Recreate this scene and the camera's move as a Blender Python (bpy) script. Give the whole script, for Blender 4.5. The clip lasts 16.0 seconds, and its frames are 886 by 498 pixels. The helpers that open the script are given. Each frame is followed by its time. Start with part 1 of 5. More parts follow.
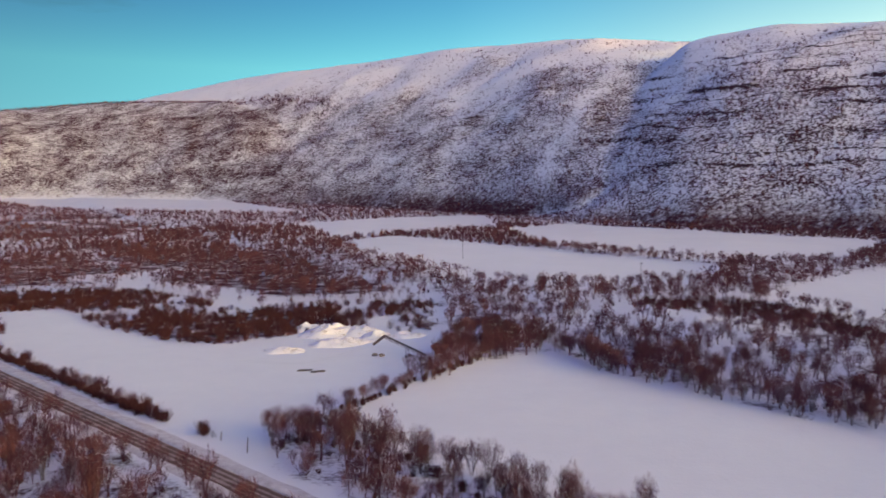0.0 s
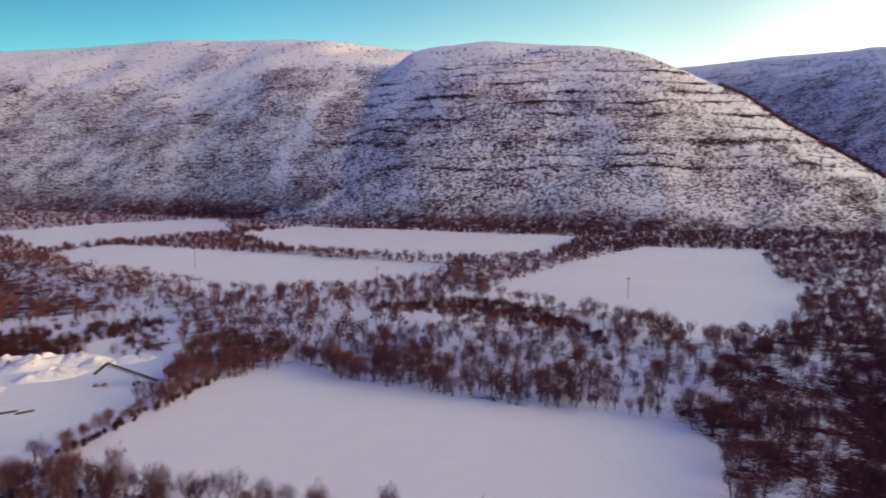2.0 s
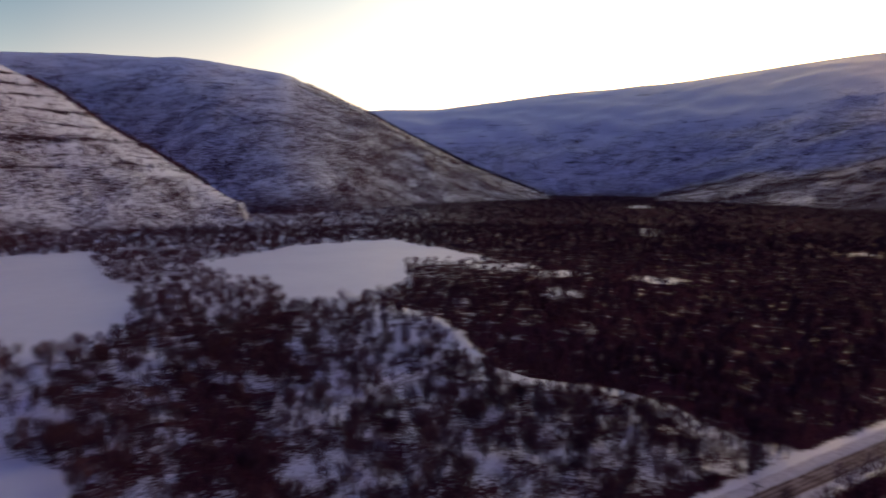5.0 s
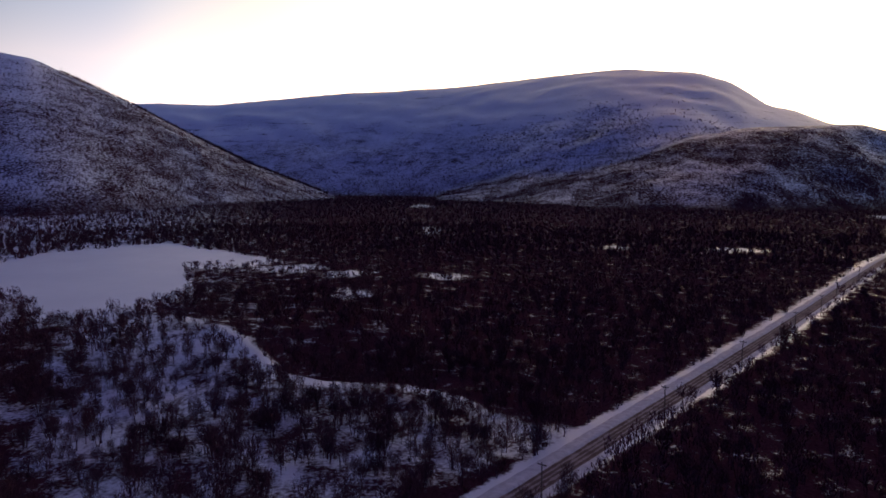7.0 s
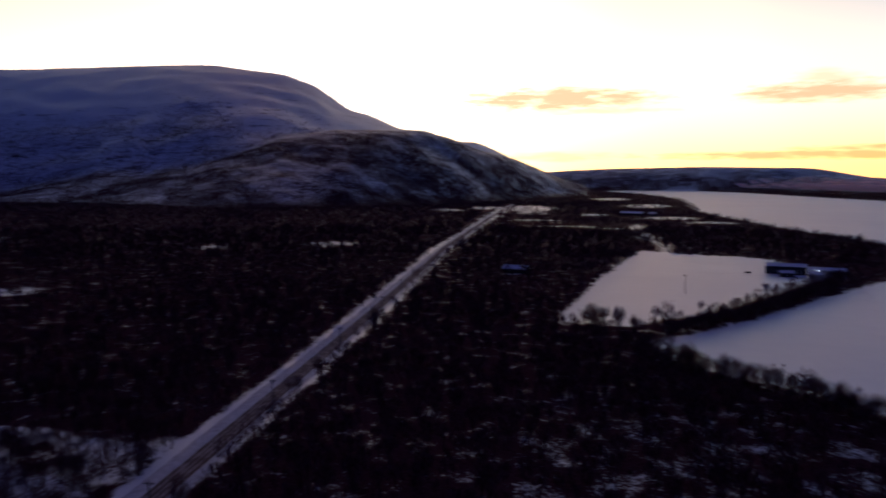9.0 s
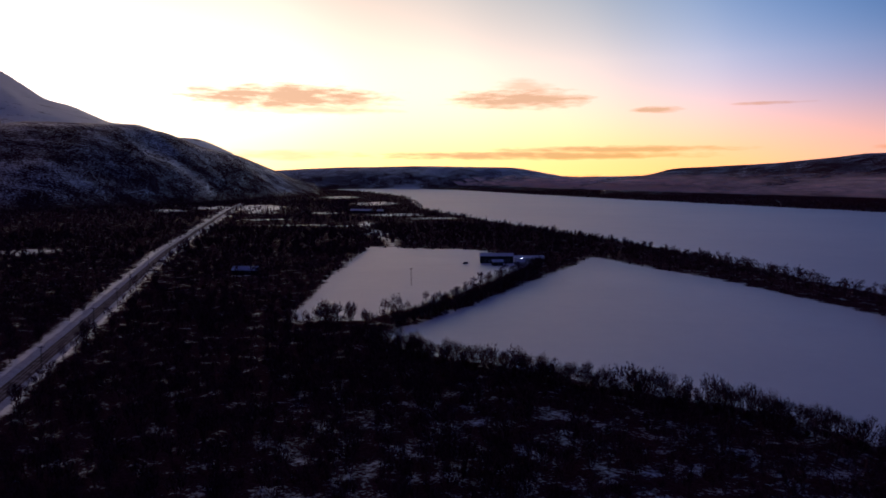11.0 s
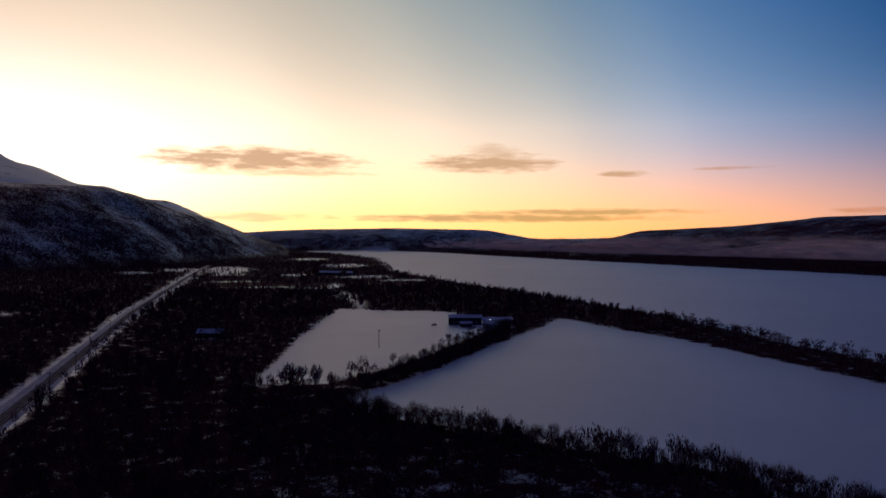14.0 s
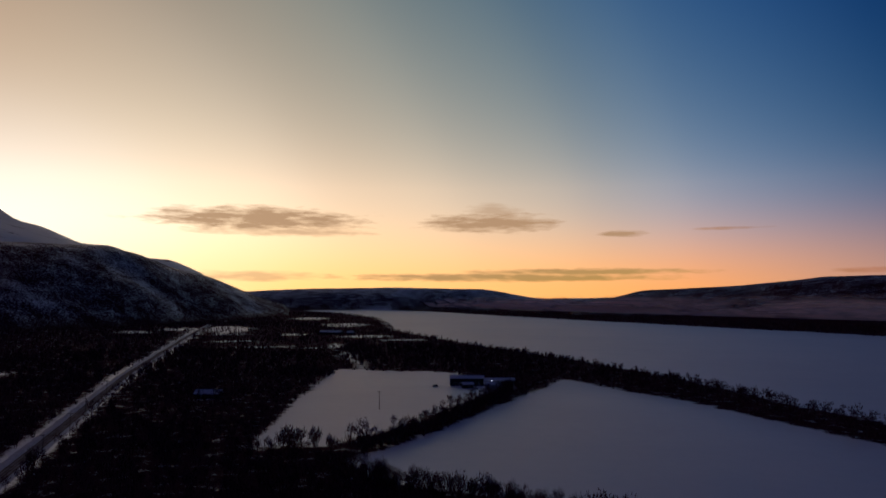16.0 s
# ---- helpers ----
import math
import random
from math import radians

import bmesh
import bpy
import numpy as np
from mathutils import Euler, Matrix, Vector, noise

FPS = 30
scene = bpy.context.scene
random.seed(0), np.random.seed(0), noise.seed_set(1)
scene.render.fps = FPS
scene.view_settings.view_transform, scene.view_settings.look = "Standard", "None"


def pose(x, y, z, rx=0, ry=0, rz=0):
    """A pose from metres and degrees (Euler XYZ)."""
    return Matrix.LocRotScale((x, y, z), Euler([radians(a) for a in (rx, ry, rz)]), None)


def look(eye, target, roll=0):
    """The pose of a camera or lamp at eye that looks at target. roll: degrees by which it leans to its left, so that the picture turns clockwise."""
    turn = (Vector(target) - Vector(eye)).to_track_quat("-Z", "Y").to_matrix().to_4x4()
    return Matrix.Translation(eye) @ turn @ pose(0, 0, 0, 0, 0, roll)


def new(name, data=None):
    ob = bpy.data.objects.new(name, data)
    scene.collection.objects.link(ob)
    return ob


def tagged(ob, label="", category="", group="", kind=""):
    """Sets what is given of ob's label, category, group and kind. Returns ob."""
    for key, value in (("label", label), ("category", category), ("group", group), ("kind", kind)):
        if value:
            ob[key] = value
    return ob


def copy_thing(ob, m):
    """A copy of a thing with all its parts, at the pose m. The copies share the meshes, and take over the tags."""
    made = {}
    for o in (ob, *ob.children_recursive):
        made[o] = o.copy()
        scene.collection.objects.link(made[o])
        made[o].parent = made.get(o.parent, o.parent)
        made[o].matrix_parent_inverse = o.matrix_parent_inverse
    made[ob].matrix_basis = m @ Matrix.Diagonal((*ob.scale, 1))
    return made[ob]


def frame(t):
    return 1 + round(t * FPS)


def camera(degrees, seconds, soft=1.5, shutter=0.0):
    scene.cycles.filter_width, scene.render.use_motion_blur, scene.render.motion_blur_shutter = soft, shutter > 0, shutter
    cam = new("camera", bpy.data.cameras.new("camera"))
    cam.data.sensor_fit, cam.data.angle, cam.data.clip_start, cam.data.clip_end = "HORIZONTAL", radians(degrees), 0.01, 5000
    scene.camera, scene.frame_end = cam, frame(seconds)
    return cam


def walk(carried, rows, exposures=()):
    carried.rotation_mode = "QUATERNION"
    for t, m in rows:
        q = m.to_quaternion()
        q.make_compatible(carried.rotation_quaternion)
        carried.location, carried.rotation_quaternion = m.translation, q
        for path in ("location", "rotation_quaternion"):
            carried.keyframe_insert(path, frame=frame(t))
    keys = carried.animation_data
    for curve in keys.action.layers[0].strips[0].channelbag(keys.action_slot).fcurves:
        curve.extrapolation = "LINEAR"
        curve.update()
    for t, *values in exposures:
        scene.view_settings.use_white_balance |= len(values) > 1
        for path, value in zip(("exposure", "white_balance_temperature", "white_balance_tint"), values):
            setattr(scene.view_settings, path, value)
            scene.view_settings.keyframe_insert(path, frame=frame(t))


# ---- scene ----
cam = camera(64.7, 16.0, soft=1.55, shutter=0.5)
PATH = [
    (0.0, pose(0.00, 0.00, 60.00, 84.82, -0.04, 0.00)),
    (0.5, pose(0.22, -0.34, 61.14, 84.81, -0.06, -3.97)),
    (1.0, pose(0.24, -0.78, 62.22, 84.80, -0.05, -9.73)),
    (1.5, pose(0.01, -1.16, 63.20, 84.81, -0.05, -15.51)),
    (2.0, pose(-0.36, -1.25, 64.16, 84.82, -0.06, -21.32)),
    (2.5, pose(-0.66, -1.21, 65.08, 84.81, -0.07, -25.59)),
    (3.0, pose(-0.58, -1.47, 65.86, 84.83, -0.05, -27.57)),
    (3.5, pose(-0.40, -2.00, 66.48, 84.83, -0.01, -35.07)),
    (4.0, pose(-0.58, -2.42, 66.94, 84.73, 0.12, -47.91)),
    (4.5, pose(-0.79, -2.56, 67.22, 84.65, 0.15, -60.52)),
    (5.0, pose(-0.69, -2.54, 67.31, 84.53, 0.22, -72.79)),
    (5.2, pose(-0.42, -2.40, 67.38, 84.68, -0.12, -77.41)),
    (5.4, pose(-0.38, -2.35, 67.38, 84.62, -0.12, -81.40)),
    (5.6, pose(-0.27, -2.20, 67.39, 84.58, -0.11, -84.20)),
    (5.9, pose(0.00, -1.86, 67.41, 84.54, -0.09, -86.80)),
    (6.4, pose(0.56, -1.13, 67.45, 84.50, -0.05, -88.60)),
    (6.9, pose(1.05, -0.50, 67.49, 84.47, -0.01, -89.90)),
    (7.3, pose(1.20, -0.30, 67.50, 84.44, -0.00, -91.77)),
    (7.5, pose(1.25, -0.26, 67.39, 84.37, -0.11, -93.24)),
    (8.0, pose(1.08, -0.12, 67.26, 84.40, -0.13, -101.19)),
    (8.5, pose(0.78, 0.04, 67.31, 84.37, -0.06, -112.05)),
    (9.0, pose(0.58, 0.00, 67.50, 84.32, 0.04, -122.41)),
    (9.5, pose(0.45, -0.12, 67.59, 84.28, 0.07, -130.45)),
    (10.0, pose(0.21, -0.15, 67.59, 84.26, 0.05, -135.94)),
    (10.2, pose(-0.06, -0.12, 67.56, 84.22, 0.10, -138.04)),
    (10.5, pose(-0.20, -0.11, 67.55, 84.20, 0.09, -140.80)),
    (10.9, pose(-0.73, -0.06, 67.51, 84.18, 0.07, -143.60)),
    (11.4, pose(-1.62, 0.03, 67.45, 84.25, 0.02, -145.80)),
    (11.9, pose(-2.39, 0.10, 67.40, 84.50, -0.02, -146.60)),
    (12.3, pose(-2.64, 0.12, 67.38, 85.15, -0.03, -146.70)),
    (12.5, pose(-2.82, 0.18, 67.36, 85.64, 0.01, -146.69)),
    (13.0, pose(-2.97, 0.26, 67.35, 86.85, 0.01, -146.64)),
    (13.5, pose(-3.04, 0.33, 67.38, 88.05, -0.01, -146.61)),
    (14.0, pose(-3.06, 0.41, 67.44, 89.24, -0.00, -146.58)),
    (14.5, pose(-3.02, 0.54, 67.47, 90.46, -0.09, -146.56)),
    (15.0, pose(-2.90, 0.63, 67.45, 91.66, -0.10, -146.56)),
    (15.5, pose(-2.77, 0.45, 67.45, 92.88, -0.11, -146.54)),
    (16.0, pose(-2.70, 0.00, 67.50, 94.10, -0.07, -146.47)),
]
EXPOSURES = [(0.0, 1.72, 8800, -5), (3.0, 1.52, 8700, -3), (5.2, 0.47, 7500, 13), (7.5, -0.32, 5850, 25), (9.0, -1.2, 5400, 30), (10.2, -1.62, 5250, 33), (12.5, -1.62, 5150, 27), (16.0, -2.45, 5250, 20)]
walk(cam, PATH, EXPOSURES)

# ---- light: dusk, the sun low behind the southern ridge ----
SUN_BEARING, SUN_HEIGHT = 112.0, 1.3
world = bpy.data.worlds.new("dusk_sky")
scene.world = world
world.use_nodes = True
wn, wl = world.node_tree.nodes, world.node_tree.links
wn.clear()
sky = wn.new("ShaderNodeTexSky")
sky.sky_type, sky.sun_disc = "NISHITA", False
sky.sun_elevation, sky.sun_rotation = radians(SUN_HEIGHT), radians(SUN_BEARING)
sky.altitude, sky.air_density, sky.dust_density, sky.ozone_density = 100, 1.0, 0.6, 3.0
sb, sh = radians(SUN_BEARING), radians(SUN_HEIGHT)
SUN_WAY = Vector((math.sin(sb) * math.cos(sh), math.cos(sb) * math.cos(sh), math.sin(sh)))


def wmath(op, a, b=None, c=None, clamp=False):
    m = wn.new("ShaderNodeMath")
    m.operation, m.use_clamp = op, clamp
    for k, v in enumerate((a, b, c)):
        if isinstance(v, (int, float)):
            m.inputs[k].default_value = v
        elif v is not None:
            wl.new(v, m.inputs[k])
    return m.outputs[0]


def wscale(colour, fac, op="MULTIPLY"):
    m = wn.new("ShaderNodeVectorMath")
    m.operation = op
    for k, v in enumerate((colour, fac)):
        if isinstance(v, tuple):
            m.inputs[k].default_value = v
        else:
            wl.new(v, m.inputs[k])
    return m.outputs[0]


def wramp(fac, stops, mode="LINEAR"):
    r = wn.new("ShaderNodeValToRGB")
    r.color_ramp.interpolation = mode
    e = r.color_ramp.elements
    while len(e) < len(stops):
        e.new(0.5)
    for k, (p, c) in zip(e, stops):
        k.position, k.color = p, (*c, 1)
    wl.new(fac, r.inputs["Fac"])
    return r.outputs["Color"]


wco = wn.new("ShaderNodeTexCoord")
way = wn.new("ShaderNodeSeparateXYZ")
wl.new(wco.outputs["Generated"], way.inputs[0])
height = wmath("MULTIPLY", wmath("ARCSINE", way.outputs[2]), 57.2958)
bearing = wmath("MULTIPLY", wmath("ARCTAN2", way.outputs[0], way.outputs[1]), 57.2958)
# the broad twilight arch round the sunken sun: wider along the horizon than upwards
turn = wmath("SUBTRACT", bearing, SUN_BEARING)
turn = wmath("SUBTRACT", 180.0, wmath("ABSOLUTE", wmath("SUBTRACT", 180.0, wmath("ABSOLUTE", turn))))
spread = wmath("SQRT", wmath("ADD", wmath("MULTIPLY", turn, turn), wmath("MULTIPLY", height, height)))
LAKE_ARCH = [(0, (6.0, 5.0, 3.4)), (14, (5.6, 4.2, 2.3)), (25, (3.9, 2.75, 1.42)), (36, (2.7, 2.02, 1.12)), (46, (1.66, 1.43, 0.97)), (55, (0.88, 0.98, 0.95)), (68, (0.23, 0.41, 0.58)), (79, (0.18, 0.26, 0.36)), (93, (0.12, 0.19, 0.26)), (112, (0.045, 0.14, 0.21)), (155, (0.008, 0.07, 0.13))]
NORTH_ARCH = [(0, (6.0, 5.0, 3.4)), (14, (4.7, 3.5, 1.95)), (25, (3.2, 2.3, 1.25)), (36, (2.0, 1.5, 0.95)), (46, (1.05, 0.90, 0.76)), (55, (0.60, 0.56, 0.53)), (68, (0.31, 0.335, 0.365)), (79, (0.20, 0.28, 0.33)), (93, (0.128, 0.235, 0.305)), (112, (0.050, 0.185, 0.275)), (155, (0.007, 0.062, 0.12))]
arches = [wramp(wmath("DIVIDE", spread, 180.0), [(g / 180, tuple(v / 6 for v in c)) for g, c in rows], "CARDINAL") for rows in (NORTH_ARCH, LAKE_ARCH)]
# the lake's side of the sky, 112 to 232 degrees round
lakeside = wmath("MAXIMUM", wmath("SINE", wmath("DIVIDE", wmath("SUBTRACT", bearing, SUN_BEARING), 57.2958)), 0.0)
both = wn.new("ShaderNodeMix")
both.data_type = "RGBA"
wl.new(wmath("MULTIPLY", lakeside, 3.0, clamp=True), both.inputs[0])
wl.new(arches[0], both.inputs[6])
wl.new(arches[1], both.inputs[7])
arch = both.outputs[2]
# upwards the red goes first, then green: the deep blue of dusk
above = wmath("MAXIMUM", wmath("SUBTRACT", height, 9.0), 0.0)
away, towards = wmath("MULTIPLY", above, wmath("ADD", 0.06, wmath("DIVIDE", turn, 46.0))), wmath("MULTIPLY", above, wmath("SUBTRACT", 1.0, wmath("DIVIDE", turn, 60.0), clamp=True))
fade = wn.new("ShaderNodeCombineXYZ")
for k, (rate, warm) in enumerate(((0.08, 0.016), (0.042, 0.026), (0.013, 0.034))):
    thin = wmath("ADD", wmath("MULTIPLY", away, -rate), wmath("MULTIPLY", towards, -warm))
    wl.new(wmath("POWER", 2.718, thin), fade.inputs[k])
arch = wscale(arch, fade.outputs[0])
# brightest just over the horizon
glow = wmath("ADD", 0.97, wmath("MULTIPLY", wmath("POWER", 2.718, wmath("MULTIPLY", wmath("POWER", wmath("DIVIDE", height, 9.0), 2.0), -1.0)), 0.65))
gl = wn.new("ShaderNodeVectorMath")
gl.operation = "SCALE"
wl.new(arch, gl.inputs[0])
wl.new(glow, gl.inputs["Scale"])
arch = gl.outputs[0]
# over the open lake the glow reaches further round
lakeward = wmath("ADD", 1.0, wmath("MULTIPLY", lakeside, 0.45))
lw = wn.new("ShaderNodeVectorMath")
lw.operation = "SCALE"
wl.new(arch, lw.inputs[0])
wl.new(lakeward, lw.inputs["Scale"])
arch = lw.outputs[0]
sc = wn.new("ShaderNodeVectorMath")
sc.operation = "SCALE"
wl.new(arch, sc.inputs[0])
sc.inputs["Scale"].default_value = 6.0
nish = wn.new("ShaderNodeVectorMath")
nish.operation = "SCALE"
wl.new(sky.outputs["Color"], nish.inputs[0])
nish.inputs["Scale"].default_value = 0.04
# the air lying low over the horizon reddens the light on the sun's side
low = wmath("POWER", 2.718, wmath("MULTIPLY", wmath("POWER", wmath("DIVIDE", height, 5.3), 2.0), -1.0))
side = wmath("POWER", 2.718, wmath("MULTIPLY", wmath("POWER", wmath("DIVIDE", wmath("SUBTRACT", bearing, SUN_BEARING + 30.0), 52.0), 4.0), -1.0))
dusk = wramp(wmath("DIVIDE", turn, 90.0), [(0.0, (0.95, 0.66, 0.26)), (0.25, (0.95, 0.47, 0.09)), (0.6, (0.74, 0.26, 0.03)), (1.0, (0.14, 0.10, 0.085))])
dsc = wn.new("ShaderNodeVectorMath")
dsc.operation = "SCALE"
wl.new(dusk, dsc.inputs[0])
dsc.inputs["Scale"].default_value = 8.6
lay = wn.new("ShaderNodeMix")
lay.data_type = "RGBA"
wl.new(wmath("MULTIPLY", wmath("MULTIPLY", low, side), 0.92), lay.inputs[0])
wl.new(sc.outputs[0], lay.inputs[6])
wl.new(dsc.outputs[0], lay.inputs[7])
# unseen violet-blue glow added high overhead to brighten and tint the snow
overhead = wmath("POWER", wmath("DIVIDE", wmath("SUBTRACT", height, 22.0), 34.0, clamp=True), 1.5)
vs = wn.new("ShaderNodeVectorMath")
vs.operation = "SCALE"
vs.inputs[0].default_value = (0.060, 0.037, 0.175)
wl.new(overhead, vs.inputs["Scale"])
total = wscale(wscale(nish.outputs[0], lay.outputs[2], "ADD"), vs.outputs[0], "ADD")
# thin evening clouds: (bearing, height, half width, half height, thickness)
CLOUDS = [(131.6, 6.3, 9.6, 1.15, 1.0), (133, 5.4, 8.0, 0.45, 0.6), (150.3, 6.2, 6.4, 0.9, 1.0), (150.5, 7.3, 2.6, 0.6, 0.5), (161.0, 5.2, 2.0, 0.3, 1.0), (168.5, 5.4, 3.6, 0.14, 0.7),
          (151, 1.75, 15, 0.40, 1.0), (158, 2.2, 10, 0.34, 1.0), (131, 1.8, 6, 0.5, 0.5), (178, 2.1, 3, 0.25, 0.7), (-28, 13.6, 6, 1.6, 0.25)]
puff = wn.new("ShaderNodeTexNoise")
puff.inputs["Scale"].default_value, puff.inputs["Detail"].default_value, puff.inputs["Roughness"].default_value = 1.0, 6.0, 0.6
cv = wn.new("ShaderNodeCombineXYZ")
wl.new(wmath("MULTIPLY", bearing, 0.42), cv.inputs[0])
wl.new(wmath("MULTIPLY", height, 2.2), cv.inputs[1])
wl.new(cv.outputs[0], puff.inputs["Vector"])
fray = wmath("MULTIPLY", wmath("SUBTRACT", puff.outputs["Fac"], 0.5), 2.6)
cloud = None
for cb, ch, cw, ct, thick in CLOUDS:
    dx = wmath("DIVIDE", wmath("SUBTRACT", bearing, cb), cw)
    dy = wmath("DIVIDE", wmath("SUBTRACT", height, ch), ct)
    d2 = wmath("ADD", wmath("MULTIPLY", dx, dx), wmath("MULTIPLY", dy, dy))
    one = wmath("MULTIPLY", wmath("SUBTRACT", wmath("ADD", 1.0, fray), d2, clamp=True), thick)
    cloud = one if cloud is None else wmath("MAXIMUM", cloud, one)
veil = wn.new("ShaderNodeMix")
veil.data_type = "RGBA"
wl.new(wmath("MULTIPLY", wmath("MULTIPLY", cloud, 1.15, clamp=True), 0.92), veil.inputs[0])
wl.new(total, veil.inputs[6])
tone = wn.new("ShaderNodeVectorMath")
tone.operation = "MINIMUM"
wl.new(wscale(total, (0.82, 0.63, 0.46)), tone.inputs[0])
tone.inputs[1].default_value = (2.6, 1.45, 0.58)
wl.new(tone.outputs[0], veil.inputs[7])
wbg, wout = wn.new("ShaderNodeBackground"), wn.new("ShaderNodeOutputWorld")
wbg.inputs["Strength"].default_value = 1.0
wl.new(veil.outputs[2], wbg.inputs["Color"])
wl.new(wbg.outputs["Background"], wout.inputs["Surface"])

sun = new("sun", bpy.data.lights.new("sun", "SUN"))
sun.data.energy, sun.data.angle, sun.data.color = 2.0, radians(0.53), (1.0, 0.54, 0.28)
sun.matrix_world = look(SUN_WAY * 100, (0, 0, 0))

# ---- materials ----


def material(name, rough=0.8, shine=0.2):
    mat = bpy.data.materials.new(name)
    mat.use_nodes = True
    n = mat.node_tree.nodes
    b = n["Principled BSDF"]
    b.inputs["Roughness"].default_value = rough
    b.inputs["Specular IOR Level"].default_value = shine
    return mat, n, mat.node_tree.links, b


def noise_node(n, l, scale, detail=4.0, rough=0.55, stretch=(1, 1, 1)):
    co, mp, ns = n.new("ShaderNodeTexCoord"), n.new("ShaderNodeMapping"), n.new("ShaderNodeTexNoise")
    mp.inputs["Scale"].default_value = stretch
    ns.inputs["Scale"].default_value, ns.inputs["Detail"].default_value, ns.inputs["Roughness"].default_value = scale, detail, rough
    l.new(co.outputs["Object"], mp.inputs["Vector"])
    l.new(mp.outputs["Vector"], ns.inputs["Vector"])
    return ns.outputs["Fac"]


def math_node(n, l, op, a, b=None, clamp=False):
    m = n.new("ShaderNodeMath")
    m.operation, m.use_clamp = op, clamp
    for k, v in enumerate((a, b)):
        if v is None:
            continue
        if isinstance(v, (int, float)):
            m.inputs[k].default_value = v
        else:
            l.new(v, m.inputs[k])
    return m.outputs[0]


def ramp(n, l, fac, stops):
    r = n.new("ShaderNodeValToRGB")
    e = r.color_ramp.elements
    while len(e) < len(stops):
        e.new(0.5)
    for k, (p, c) in zip(e, stops):
        k.position, k.color = p, (*c, 1)
    l.new(fac, r.inputs["Fac"])
    return r.outputs["Color"]


def mix_node(n, l, fac, a, b):
    m = n.new("ShaderNodeMix")
    m.data_type = "RGBA"
    for k, v in ((0, fac), (6, a), (7, b)):
        if isinstance(v, tuple):
            m.inputs[k].default_value = (*v, 1)
        elif isinstance(v, (int, float)):
            m.inputs[k].default_value = v
        else:
            l.new(v, m.inputs[k])
    return m.outputs[2]


def bump(n, l, b, height, strength, distance):
    k = n.new("ShaderNodeBump")
    k.inputs["Strength"].default_value, k.inputs["Distance"].default_value = strength, distance
    l.new(height, k.inputs["Height"])
    l.new(k.outputs["Normal"], b.inputs["Normal"])


def two_tone(name, dark, light, scale, rough=0.8, stretch=(1, 1, 1), relief=0.0, random_by=None, shine=0.2):
    """A surface of two near tones with coarse and fine grain."""
    mat, n, l, b = material(name, rough, shine)
    a, c = noise_node(n, l, scale, 5, 0.6, stretch), noise_node(n, l, scale * 7, 3, 0.6, stretch)
    f = math_node(n, l, "ADD", math_node(n, l, "MULTIPLY", a, 0.65), math_node(n, l, "MULTIPLY", c, 0.35))
    if random_by == "island":
        g = n.new("ShaderNodeNewGeometry")
        f = math_node(n, l, "ADD", math_node(n, l, "MULTIPLY", f, 0.5), math_node(n, l, "MULTIPLY", g.outputs["Random Per Island"], 0.5))
    if random_by == "object":
        g = n.new("ShaderNodeObjectInfo")
        f = math_node(n, l, "ADD", math_node(n, l, "MULTIPLY", f, 0.6), math_node(n, l, "MULTIPLY", g.outputs["Random"], 0.4))
    l.new(ramp(n, l, f, [(0.3, dark), (0.7, light)]), b.inputs["Base Color"])
    if relief:
        bump(n, l, b, c, 0.5, relief)
    return mat


